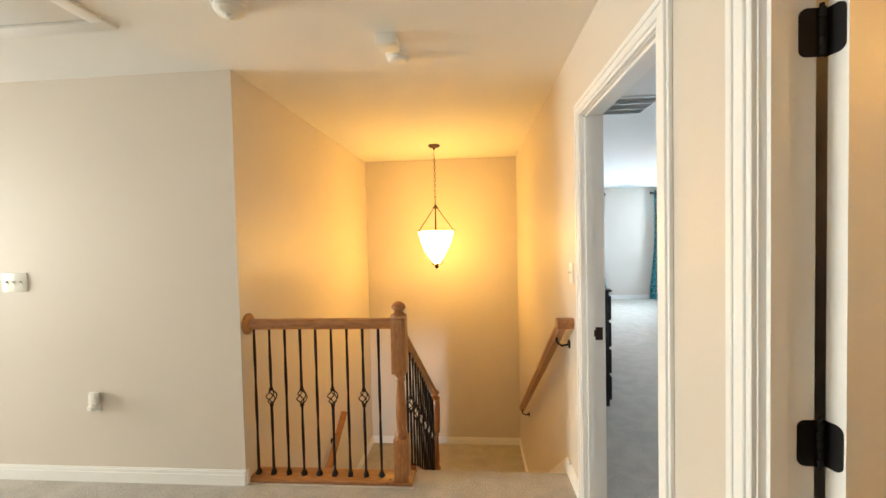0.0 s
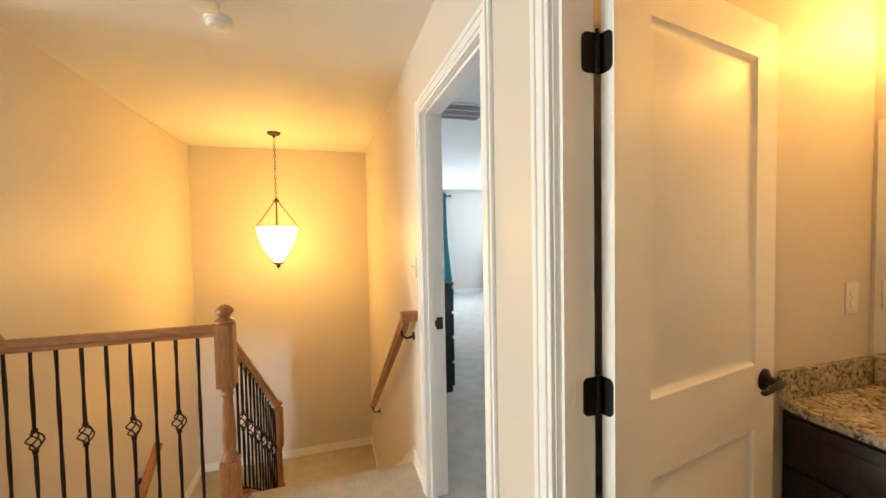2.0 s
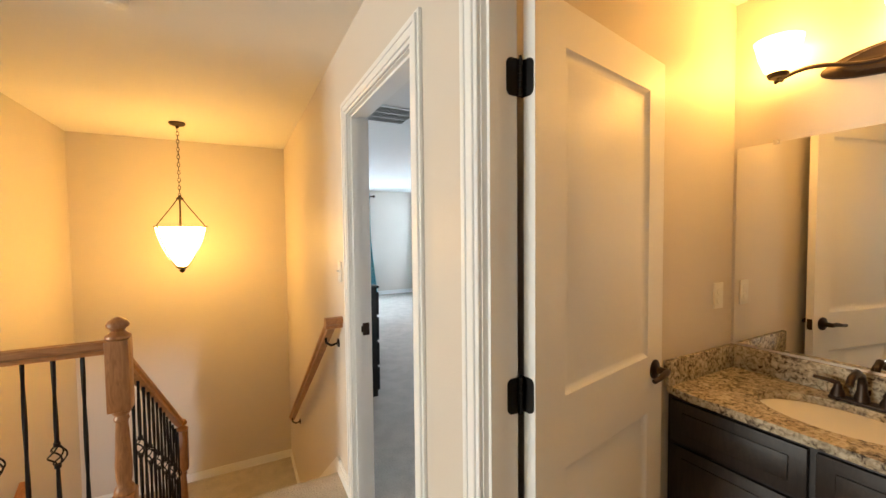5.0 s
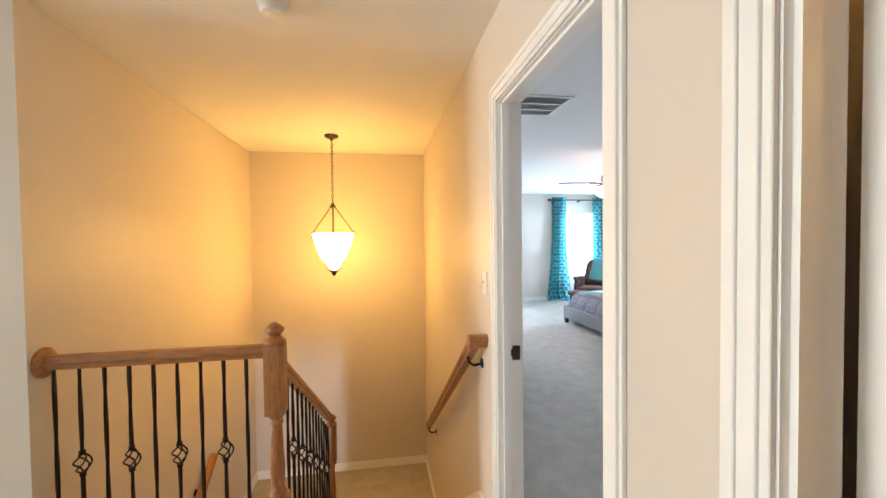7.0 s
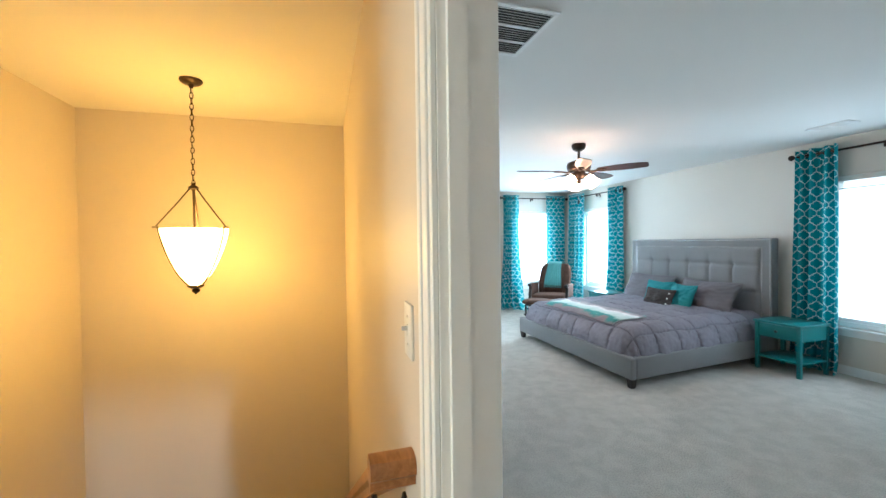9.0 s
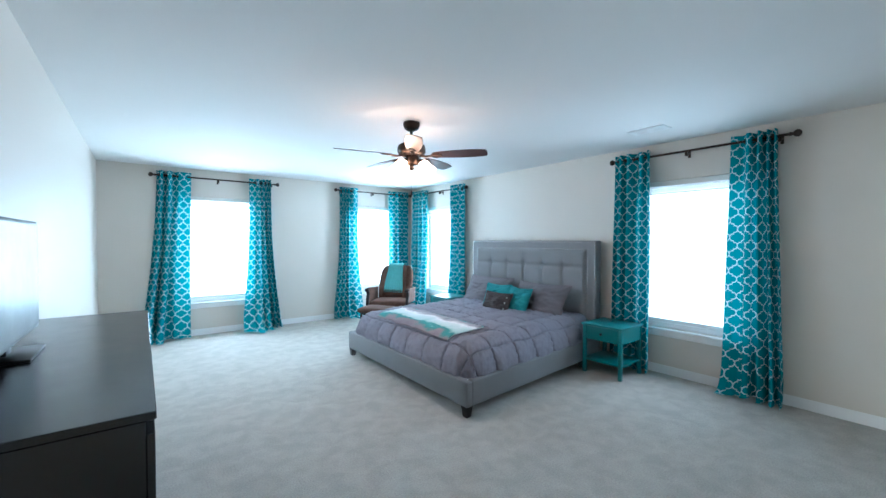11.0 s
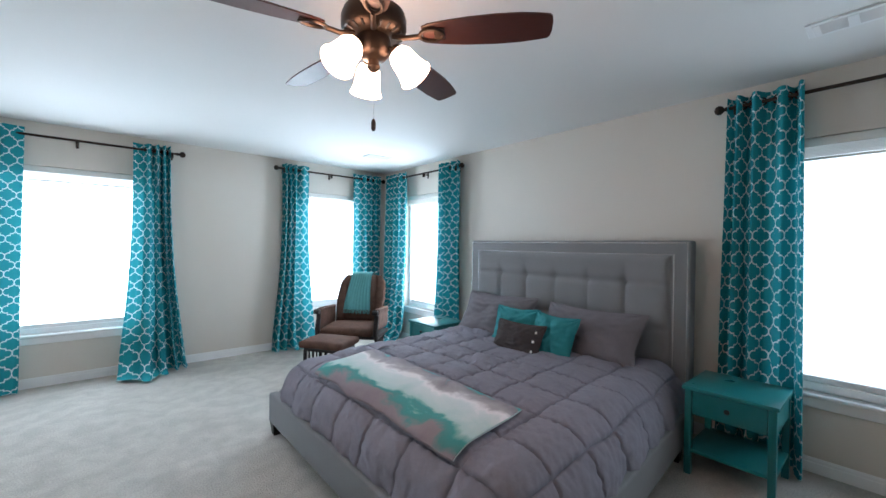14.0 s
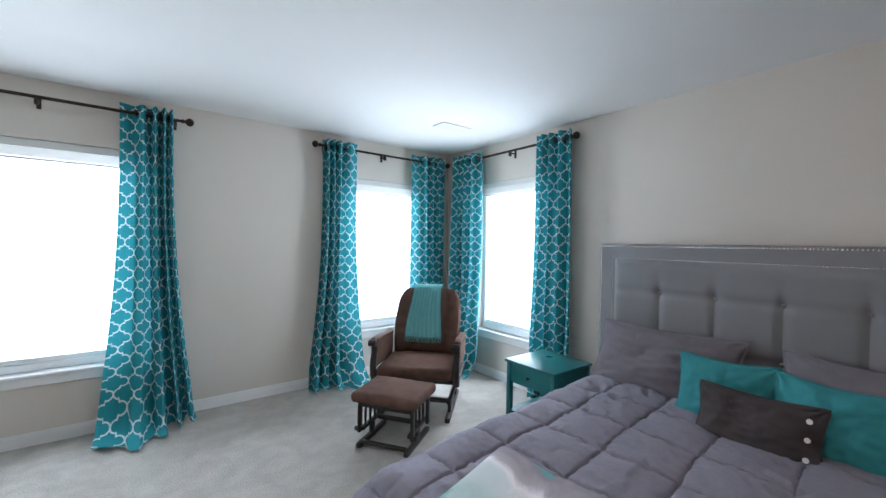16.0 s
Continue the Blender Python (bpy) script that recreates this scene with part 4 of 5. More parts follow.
bm = tube(bmesh.new(), [(-0.06, 0.39 * (1 - 2 * i / 24), 0.022 * math.sin(4 * math.pi * i / 24) + 0.0) for i in range(25)], 0.008, 8)
for y in (0.05, -0.05):
    cyl(bm, (-0.02, y, 0), (-0.06, y, 0), 0.008, seg=10)
part("arm", bm, BRONZE, vl)
for y in (0.365, 0.0, -0.365):
    bm = lathe(bmesh.new(), [(0.001, 0.005), (0.030, 0.005), (0.036, 0.018), (0.034, 0.024), (0.001, 0.024)], c=(-0.095, y, 0), seg=20)
    tube(bm, [(-0.06, y, 0.0), (-0.095, y, 0.008)], 0.007, 8)
    part("socket_cup", bm, BRONZE, vl)
    bm = lathe(bmesh.new(), [(0.030, 0.022), (0.045, 0.040), (0.062, 0.085), (0.075, 0.14), (0.078, 0.15), (0.072, 0.149), (0.001, 0.10)], c=(-0.095, y, 0), seg=28)
    part("shade", bm, VANGLASS, vl, "glowing frosted glass shade")


# ---- curtains and rods ----
ROD_Z, ROD_OUT = 2.30, 0.080


def rod(axis, face, a0, a1, ends, brackets, label):
    """A bronze rod in front of a wall, with ball finials where it ends free, rings of grommets left to the curtains."""
    ob = thing("curtain_rod", pose(0, 0, 0), label, "curtain rod")
    d = face - ROD_OUT

    def at(a, off=0.0, z=ROD_Z):
        return (a, d + off, z) if axis == "x" else (d + off, a, z)

    part("rod", cyl(bmesh.new(), at(a0), at(a1), 0.0115, seg=12), BRONZE, ob)
    for a, s in ends:
        m = Matrix.Translation(at(a)) @ Vector((s, 0, 0) if axis == "x" else (0, s, 0)).to_track_quat("Z", "Y").to_matrix().to_4x4()
        bm = lathe(bmesh.new(), [(0.015, -0.01), (0.017, 0.0), (0.012, 0.008), (0.012, 0.014), (0.022, 0.022), (0.030, 0.036), (0.031, 0.048), (0.024, 0.062), (0.010, 0.070), (0.001, 0.071)], m=m, seg=18)
        part("finial", bm, BRONZE, ob)
    for a in brackets:
        bm = bmesh.new()
        p, q = at(a - 0.008, 0.0, ROD_Z - 0.045), at(a + 0.008, ROD_OUT, ROD_Z - 0.02)
        box(bm, min(p[0], q[0]), min(p[1], q[1]), ROD_Z - 0.024, max(p[0], q[0]), max(p[1], q[1]), ROD_Z - 0.012, 0.002, 1)
        p, q = at(a - 0.012, ROD_OUT - 0.008, 0), at(a + 0.012, ROD_OUT, 0)
        box(bm, min(p[0], q[0]), min(p[1], q[1]), ROD_Z - 0.06, max(p[0], q[0]), max(p[1], q[1]), ROD_Z + 0.02, 0.002, 1)
        p, q = at(a - 0.010, -0.016, 0), at(a + 0.010, 0.016, 0)
        box(bm, min(p[0], q[0]), min(p[1], q[1]), ROD_Z - 0.050, max(p[0], q[0]), max(p[1], q[1]), ROD_Z - 0.010, 0.003, 1)
        part("bracket", bm, BRONZE, ob)
    return ob


def curtain(axis, face, t0, t1, b0, b1, folds, seed, trail, label, flare=2.4, flat=""):
    """A grommet panel hung in folds; it widens towards the floor and its hem trails out into the room."""
    rng = random.Random(seed)
    ob = thing("curtain", pose(0, 0, 0), label, "curtain", "trellis curtain panels")
    d = face - ROD_OUT
    ph = [rng.uniform(-0.35, 0.35) for _ in range(folds * 2 + 2)]
    amps = [rng.uniform(0.75, 1.2) for _ in range(folds * 2 + 2)]
    k1, k2 = rng.uniform(0, 6), rng.uniform(0, 6)

    def packed(u):
        """Share of the folds up to u; a panel drawn flat at one side keeps its folds at the other."""
        return u ** 1.9 if flat == "start" else 1 - (1 - u) ** 1.9 if flat == "end" else u + 0.05 * math.sin(2 * math.pi * u + k1)

    def fold(u, v):
        i = packed(u) * folds * 2
        tight = min(1.0, 0.30 + 0.55 * (packed(min(u + 0.02, 1)) - packed(max(u - 0.02, 0))) / (min(u + 0.02, 1) - max(u - 0.02, 0)))
        j = min(int(i), folds * 2 - 1)
        s = math.sin(math.pi * i)
        s = math.copysign(abs(s) ** 0.75, s) * amps[j]
        amp = tight * (0.062 * (1 - 0.12 * math.sin(math.pi * v)) + 0.022 * v * v)
        return amp * s + 0.014 * v * math.sin(5 * u + k1) + 0.010 * math.sin(9 * v + k2 + 4 * u) * v

    def place(u, v):
        w = v ** flare
        pinch = 0.018 * math.sin(math.pi * v) * (u - 0.5)
        a = (t0 + (t1 - t0) * u) * (1 - w) + (b0 + (b1 - b0) * u) * w - pinch + 0.010 * math.sin(2 * math.pi * folds * u * 2 + k2) * v
        lift = max(0.0, (v - 0.90) / 0.10)
        off = fold(u, v) - trail * (0.35 * v ** 3 + 0.65 * lift ** 1.6) * (0.65 + 0.45 * math.sin(4.2 * u + k1))
        z = 2.362 - 2.345 * v
        if lift > 0:
            z = 0.0 + 2.362 - 2.345 * 0.90 - (0.2345) * (1 - (1 - lift) ** 1.7) * 1.0
            z = max(z, 0.010 + 0.012 * (1 + math.sin(11 * u + k1)))
        off = min(off, 0.066)
        return (a, d + off, z) if axis == "x" else (d + off, a, z)

    nu, nv = folds * 16, 46
    arc = [0.0]
    for i in range(nu):
        p, q = Vector(place(i / nu, 0.5)), Vector(place((i + 1) / nu, 0.5))
        arc.append(arc[-1] + (q - p).length)
    start = rng.uniform(0, 0.15)
    bm = bmesh.new()
    sheet(bm, nu, nv, place, lambda u, v: (start + arc[round(u * nu)], 2.35 * v))
    part("panel", bm, TRELLIS, ob)
    ring = None
    for i in range(folds * 2):
        share = i / (folds * 2)
        u = min((k / 200 for k in range(201)), key=lambda q: abs(packed(q) - share))
        if u < 0.02:
            continue
        a = t0 + (t1 - t0) * u
        at = pose(a, d, ROD_Z, 90, 0, 45 if i % 2 else -45) if axis == "x" else pose(d, a, ROD_Z, 90, 0, 45 if i % 2 else 135)
        if ring:
            ring = again("grommet", ring, ob, at)
        else:
            bm = tube(bmesh.new(), [(0.024 * math.cos(2 * math.pi * k / 18), 0.024 * math.sin(2 * math.pi * k / 18), 0) for k in range(19)], 0.0045, 6)
            ring = part("grommet", bm, BRONZE, ob, "dark bronze grommet", at)
    return ob


rod("x", WY, 1.47, 3.05, [(1.48, -1), (3.04, 1)], (2.245, 1.55, 2.99), "bronze curtain rod with ball finials over the window")
rod("x", WY, 4.10, 5.60, [(4.11, -1), (5.59, 1)], (4.17, 4.80, 5.5), "bronze curtain rod over the corner window")
rod("y", FX, 7.28, 8.86, [(7.29, -1)], (7.36, 7.98, 8.7), "bronze curtain rod over the corner window")
rod("y", FX, 3.12, 4.66, [(3.13, -1), (4.65, 1)], (3.2, 3.92, 4.60), "bronze curtain rod with ball finials beside the bed")
CURT = "floor length teal curtain with white trellis pattern"
curtain("x", WY, 1.50, 1.905, 1.30, 1.88, 3, 1, 0.30, CURT + " hung wide", 1.5, "end")
curtain("x", WY, 2.66, 2.98, 2.53, 3.13, 4, 2, 0.36, CURT, 2.0, "start")
curtain("x", WY, 4.15, 4.49, 4.00, 4.56, 4, 3, 0.32, CURT, 2.4, "end")
curtain("x", WY, 5.13, 5.56, 5.13, 5.55, 4, 4, 0.05, CURT + " gathered in the corner", 2.4, "start")
curtain("y", FX, 8.80, 8.33, 8.84, 8.30, 4, 5, 0.24, CURT + " gathered in the corner")
curtain("y", FX, 7.62, 7.27, 7.66, 7.27, 4, 6, 0.05, CURT + " behind the nightstand")
curtain("y", FX, 4.64, 4.255, 4.67, 4.22, 4, 7, 0.10, CURT + " beside the nightstand")
curtain("y", FX, 3.55, 3.215, 3.58, 3.12, 4, 8, 0.22, CURT + " spreading over the carpet", 1.7, "start")


# ---- bed ----
BX0, BX1, BY0, BY1 = 3.330, 5.50, 4.585, 6.79
bed = thing("bed", pose((BX0 + BX1) / 2, (BY0 + BY1) / 2, 0), "grey upholstered king bed with a tufted nailhead headboard", "bed")
OX, OY = (BX0 + BX1) / 2, (BY0 + BY1) / 2


SKEW = 0.085                     # the frame runs slightly askew towards the headboard


def cushion_box(x0, y0, z0, x1, y1, z1, r):
    return box(bmesh.new(), x0 - OX, y0 - OY, z0, x1 - OX, y1 - OY, z1, r, 4)


def askew(bm):
    for v in bm.verts:
        v.co.y += SKEW * (v.co.x + OX - BX0)
    return bm


part("side_rail", askew(cushion_box(BX0 + 0.066, BY0, 0.085, BX1, BY0 + 0.065, 0.292, 0.016)), GREYLINEN, bed)
part("side_rail", askew(cushion_box(BX0 + 0.066, BY1 - 0.065, 0.085, BX1, BY1, 0.292, 0.016)), GREYLINEN, bed)
part("footboard", cushion_box(BX0, BY0, 0.085, BX0 + 0.065, BY1, 0.292, 0.016), GREYLINEN, bed)
def bed_leg(x, y):
    """A short square leg that tapers to the floor."""
    bm = bmesh.new()
    rings = [[bm.verts.new((x - OX + i * r, y - OY + j * r, z)) for i, j in ((-1, -1), (1, -1), (1, 1), (-1, 1))] for r, z in ((0.023, 0.0), (0.025, 0.006), (0.035, 0.088))]
    for p, q in zip(rings, rings[1:]):
        for k in range(4):
            bm.faces.new((p[k], p[(k + 1) % 4], q[(k + 1) % 4], q[k]))
    bm.faces.new(rings[0]), bm.faces.new(rings[-1])
    bmesh.ops.recalc_face_normals(bm, faces=bm.faces)
    return bm


for x, y in ((BX0 + 0.042, BY0 + 0.042), (BX0 + 0.042, BY1 - 0.042), (BX1 - 0.3, BY0 + 0.042), (BX1 - 0.3, BY1 - 0.042)):
    part("leg", askew(bed_leg(x, y)), DARKWOOD, bed, "black tapered wooden leg")
part("mattress", askew(cushion_box(BX0 + 0.10, BY0 + 0.085, 0.13, BX1 - 0.01, BY1 - 0.085, 0.42, 0.07)), TRIM, bed)
HB0, HB1, HZ = 4.812, 6.945, 1.408
HBX = 5.51
hb = cushion_box(HBX, HB0, 0.03, 5.625, HB1, HZ, 0.016)
part("headboard_frame", hb, GREYLINEN, bed)


def tufted():
    """Padded panel: six bays, a crease at each seam and a deep dimple at each button."""
    bm = bmesh.new()
    y0, y1, z0, z1 = HB0 + 0.125, HB1 - 0.125, 0.30, HZ - 0.105
    nb, zb = 6, (0.77, 1.085)

    def f(u, v):
        y, z = y0 + (y1 - y0) * u, z0 + (z1 - z0) * v
        edge = min(u * (y1 - y0), (1 - u) * (y1 - y0), (1 - v) * (z1 - z0), 0.06) / 0.06
        puff = 0.032 * math.sqrt(max(0, 1 - (1 - edge) ** 2))
        i = u * nb
        k = round(i)
        dy = abs(i - k) / nb * (y1 - y0)
        near = 0.0
        if 0 < k < nb:
            near = math.exp(-(dy / 0.020) ** 2) * (0.014 if z < zb[1] else 0.014 * math.exp(-(z - zb[1]) / 0.07))
            for b in zb:
                near += 0.020 * math.exp(-((dy ** 2 + (z - b) ** 2) ** 0.5 / 0.034) ** 1.3)
        for b in zb:
            near += 0.010 * math.exp(-((z - b) / 0.022) ** 2)
        return (HBX - 0.004 - puff + near - OX, y - OY, z)

    sheet(bm, 120, 56, f)
    bmesh.ops.recalc_face_normals(bm, faces=bm.faces)
    for q in bm.faces:
        if q.normal.x > 0:
            q.normal_flip()
    return bm


part("tufted_panel", tufted(), GREYLINEN, bed)
for k in range(1, 6):
    for b in (0.77, 1.085):
        y = HB0 + 0.125 + (HB1 - HB0 - 0.25) * k / 6
        part("button", ball(bmesh.new(), (HBX - 0.004 - OX, y - OY, b), 0.012, 0.5, 1, 1, 10, 6), GREYLINEN, bed)
bm = bmesh.new()
for inset in (0.018, 0.105):
    a0, a1, zt = HB0 + inset, HB1 - inset, HZ - inset
    pts = []
    n = int((zt - 0.30) / 0.0170)
    pts += [(a0, 0.30 + (zt - 0.30) * i / n) for i in range(n)]
    m2 = int((a1 - a0) / 0.0170)
    pts += [(a0 + (a1 - a0) * i / m2, zt) for i in range(m2)]
    pts += [(a1, zt - (zt - 0.30) * i / n) for i in range(n)]
    for y, z in pts:
        lathe_c = (HBX - OX, y - OY, z)
        m = Matrix.Translation(lathe_c) @ Matrix.Rotation(radians(-90), 4, "Y")
        rr = [(0.0060, 0.0), (0.0047, 0.0032), (0.0, 0.0045)]
        ring = [[bm.verts.new(m @ Vector((r * math.cos(math.pi * k / 3), r * math.sin(math.pi * k / 3), h))) for k in range(6)] for r, h in rr[:2]]
        tip = bm.verts.new(m @ Vector((0, 0, rr[2][1])))
        for k in range(6):
            bm.faces.new((ring[0][k], ring[0][(k + 1) % 6], ring[1][(k + 1) % 6], ring[1][k]))
            bm.faces.new((ring[1][k], ring[1][(k + 1) % 6], tip))
tagged(part("nailhead_trim", bm, STEEL, bed, "double row of nickel nailheads"), kind="stuff")

# comforter: quilted boxes that roll over the mattress edge and tuck inside the rails
CX0, CY0, CY1, CTOP = BX0 + 0.030, BY0 + 0.030, BY1 - 0.030, 0.530
ROLL, FALL = 0.205, 0.245
REACH = 0.36
QUILT = 0.292
noise_at = noise.noise


def cloth_at(s, w):
    """Cloth coordinates (from the headboard, from the middle) to a place and the outward normal."""
    cy = (CY0 + CY1) / 2
    fx, fy = 5.44 - CX0 - ROLL, (CY1 - CY0) / 2 - ROLL
    dx, dy = max(0.0, s - fx), max(0.0, abs(w) - fy)
    d = math.hypot(dx, dy)
    x, y = min(s, fx), min(abs(w), fy)
    sign = 1 if w >= 0 else -1
    crown = 0.014 * (1 - (w / (fy + ROLL)) ** 2)
    if d < 1e-9:
        return Vector((5.44 - x, cy + sign * y, CTOP + crown)), Vector((0, 0, 1)), 0.0, 0.0
    a = min(d / REACH, 1.0) * math.pi / 2
    ex, ey = dx / d, dy / d
    out, drop = ROLL * math.sin(a), FALL * (1 - math.cos(a) ** 1.15)
    n = Vector((-ex * math.sin(a), sign * ey * math.sin(a), math.cos(a) + 0.05)).normalized()
    return Vector((5.44 - x - ex * out, cy + sign * (y + ey * out), CTOP + crown - drop)), n, a / (math.pi / 2), math.atan2(ey, ex)


def quilted(s, w):
    p, n, over, turn = cloth_at(s, w)
    qs = s + 0.018 * noise_at((s * 3, w * 3, 1.7)) + 0.05
    qw = w + 0.018 * noise_at((s * 3, w * 3, 9.1)) + QUILT / 2
    ds, dw = abs((qs + QUILT / 2) % QUILT - QUILT / 2), abs((qw + QUILT / 2) % QUILT - QUILT / 2)
    d = min(ds, dw)
    along = w if ds < dw else s
    pad = (math.sin(math.pi * ds / QUILT) * math.sin(math.pi * dw / QUILT)) ** 0.42
    cell = 0.75 + 0.5 * noise_at((math.floor(qs / QUILT) * 3.7, math.floor(qw / QUILT) * 5.3, 0.4))
    puff = 0.024 * pad * cell - 0.011 * math.exp(-(d / 0.006) ** 2)
    pucker = 0.0105 * math.exp(-d / 0.040) * noise_at((along * 34, d * 9, 8.2 + (ds < dw)))
    crease = 0.014 * noise_at((s * 4.2, w * 4.2, 3.3)) + 0.0075 * noise_at((s * 13 + w * 6, w * 12, 5.1)) + 0.005 * noise_at((s * 30 + w * 22, w * 26 - s * 9, 6.4))
    gather = 0.0
    if over > 0:
        g = turn * 15 + (w * 23 if abs(math.cos(turn)) > 0.5 else s * 21) + 2.2 * noise_at((s * 5, w * 5, 0.2))
        gather = over ** 2 * (0.007 + 0.008 * math.sin(2 * turn)) * math.sin(g) + 0.006 * over * noise_at((s * 21, w * 21, 4.4))
    rumple = math.exp(-((s - 0.50) ** 2 + (w - 0.62) ** 2) / 0.045) + 0.7 * math.exp(-((s - 0.86) ** 2 + (w + 0.15) ** 2) / 0.03)
    rumple *= 0.010 * math.sin(46 * (s + 0.6 * w) + 5 * noise_at((s * 9, w * 9, 2)))
    q = p + n * (puff + pucker + crease * 0.8 + gather + rumple)
    return Vector((q.x, q.y + SKEW * (q.x - BX0), max(q.z, 0.268)))


def comforter():
    bm = bmesh.new()
    lx, half = 5.44 - CX0 - ROLL + REACH, (CY1 - CY0) / 2 - ROLL + REACH

    def f(u, v):
        q = quilted(u * lx, (2 * v - 1) * half)
        return (q.x - OX, q.y - OY, q.z)

    sheet(bm, 350, 380, f)
    bmesh.ops.remove_doubles(bm, verts=bm.verts, dist=1e-4)
    bmesh.ops.recalc_face_normals(bm, faces=bm.faces)
    return bm


com = thing("comforter", pose(OX, OY, 0), "grey quilted box stitch comforter spread over the bed", "comforter")
part("quilt", comforter(), COMFORT, com)


def throw():
    """A folded plush throw lying across the foot of the bed."""
    bm = bmesh.new()
    A, B, C, D = Vector((3.46, 6.30)), Vector((3.965, 6.44)), Vector((3.965, 5.055)), Vector((3.455, 4.985))
    layer = bm.loops.layers.uv.new("cloth")
    n, m = 60, 44
    g = []
    for i in range(n + 1):
        u = i / n
        row = []
        for j in range(m):
            a = 2 * math.pi * j / m
            cx, sz = math.cos(a), math.sin(a)
            w = 0.5 + 0.5 * math.copysign(abs(cx) ** 0.35, cx)
            p = (A * (1 - w) + B * w) * (1 - u) + (D * (1 - w) + C * w) * u
            edge = 0.022 * noise_at((u * 5, w * 3, 7.7))
            x, y = p.x + edge, p.y + edge * 0.6
            w0 = y - SKEW * (x - BX0) - (CY0 + CY1) / 2
            rest = (quilted(5.44 - x, w0).z + 2 * cloth_at(5.44 - x, w0)[0].z) / 3
            thick = 0.013 * math.copysign(abs(sz) ** 0.5, sz) * (1 if 0.01 < u < 0.99 else 0.3)
            wob = 0.006 * noise_at((x * 6, y * 6, 2.2)) + 0.003 * noise_at((x * 19, y * 19, 6.1))
            row.append(bm.verts.new((x - OX, y - OY, rest + 0.024 + thick + wob)))
        g.append(row)
    for i in range(n):
        for j in range(m):
            q = bm.faces.new((g[i][j], g[i + 1][j], g[i + 1][(j + 1) % m], g[i][(j + 1) % m]))
            for lp, (ii, jj) in zip(q.loops, ((i, j), (i + 1, j), (i + 1, j + 1), (i, j + 1))):
                cx = math.cos(2 * math.pi * jj / m)
                lp[layer].uv = (0.27 * math.copysign(abs(cx) ** 0.35, cx), 1.4 * ii / n)
    bm.faces.new(g[0]), bm.faces.new(g[-1])
    bmesh.ops.recalc_face_normals(bm, faces=bm.faces)
    return bm


th = thing("throw_blanket", pose(OX, OY, 0), "folded white and aqua tie-dye throw across the bed", "blanket")
part("blanket", throw(), THROW, th)


def pillow(wide, high, thick, seed):
    """A soft pillow standing in its x-z plane, thickest in the middle, with pulled corners and creases that run to them."""
    bm = bmesh.new()
    n, m = 64, 48

    def f(side):
        def g(u, v):
            a, b = 2 * u - 1, 2 * v - 1
            e = max(0.0, (1 - abs(a) ** 2.2)) ** 0.62 * max(0.0, (1 - abs(b) ** 2.2)) ** 0.62
            x = a * wide / 2 * (1 - 0.085 * (1 - b * b) ** 1.5)
            z = b * high / 2 * (1 - 0.10 * (1 - a * a) ** 1.5)
            z -= 0.018 * (1 - b) * 0.5 * (1 - a * a)
            soft = 0.030 * e * noise_at((a * 1.7 + seed, b * 1.6, side * 3.0)) + 0.013 * e * noise_at((a * 4 + b * 2 + seed, b * 5 - a * 2, side))
            away = math.hypot(1 - abs(a), 1 - abs(b))
            ray = math.atan2(1 - abs(b), 1 - abs(a))
            pull = 0.012 * math.exp(-away * 2.6) * min(1, e * 6) * math.sin(9 * ray + 3 * noise_at((a * 2 + seed, b * 2, 1.1)))
            fine = 0.004 * e * noise_at((a * 11 + seed, b * 7 + a * 5, side * 2.0))
            ear = 0.010 * noise_at((a * 3 + seed, b * 3, 5.5))
            return (x, side * thick / 2 * e + soft + side * pull + fine + ear * (1 - e), z)
        return g

    sheet(bm, n, m, f(-1))
    sheet(bm, n, m, f(1))
    bmesh.ops.remove_doubles(bm, verts=bm.verts, dist=5e-4)
    bmesh.ops.recalc_face_normals(bm, faces=bm.faces)
    return bm


def piping(wide, high, seed):
    """The sewn edge of a pillow, following its pulled outline."""
    pts = []
    for k in range(81):
        q = 4 * (k % 80) / 80
        i, r = int(q), 2 * (q - int(q)) - 1
        a, b = ((r, -1), (1, r), (-r, 1), (-1, -r))[i]
        ear = 0.010 * noise_at((a * 3 + seed, b * 3, 5.5))
        pts.append((a * wide / 2 * (1 - 0.085 * (1 - b * b) ** 1.5), ear, b * high / 2 * (1 - 0.10 * (1 - a * a) ** 1.5) - 0.009 * (1 - b) * (1 - a * a)))
    return tube(bmesh.new(), pts, 0.0042, 6)


def bed_pillow(name, x, y, z, wide, high, thick, lean, turn, mat, seed, label):
    """Stands on the bed facing its foot, leaning towards the headboard."""
    ob = thing(name, pose(x, y, z) @ pose(0, 0, 0, 0, 0, -90 + turn) @ pose(0, 0, 0, -lean, 0, 0), label, "pillow", "pillows on the bed")
    part("cushion", pillow(wide, high, thick, seed), mat, ob)
    part("seam", piping(wide, high, seed), mat, ob)
    return ob


bed_pillow("pillow", 5.29, 6.40, 0.688, 0.82, 0.45, 0.19, 30, 3, GREYPILLOW, 1.0, "rumpled grey pillow leaning on the headboard")
bed_pillow("pillow", 5.27, 5.44, 0.680, 0.83, 0.44, 0.19, 30, -2, GREYPILLOW, 4.0, "smooth grey pillow leaning on the headboard")
bed_pillow("throw_pillow", 5.105, 6.02, 0.645, 0.42, 0.38, 0.14, 22, 6, TEALCLOTH, 7.0, "teal square throw pillow")
bed_pillow("throw_pillow", 5.075, 5.63, 0.638, 0.43, 0.38, 0.15, 22, -8, TEALCLOTH, 11.0, "teal square throw pillow beside a brown one")
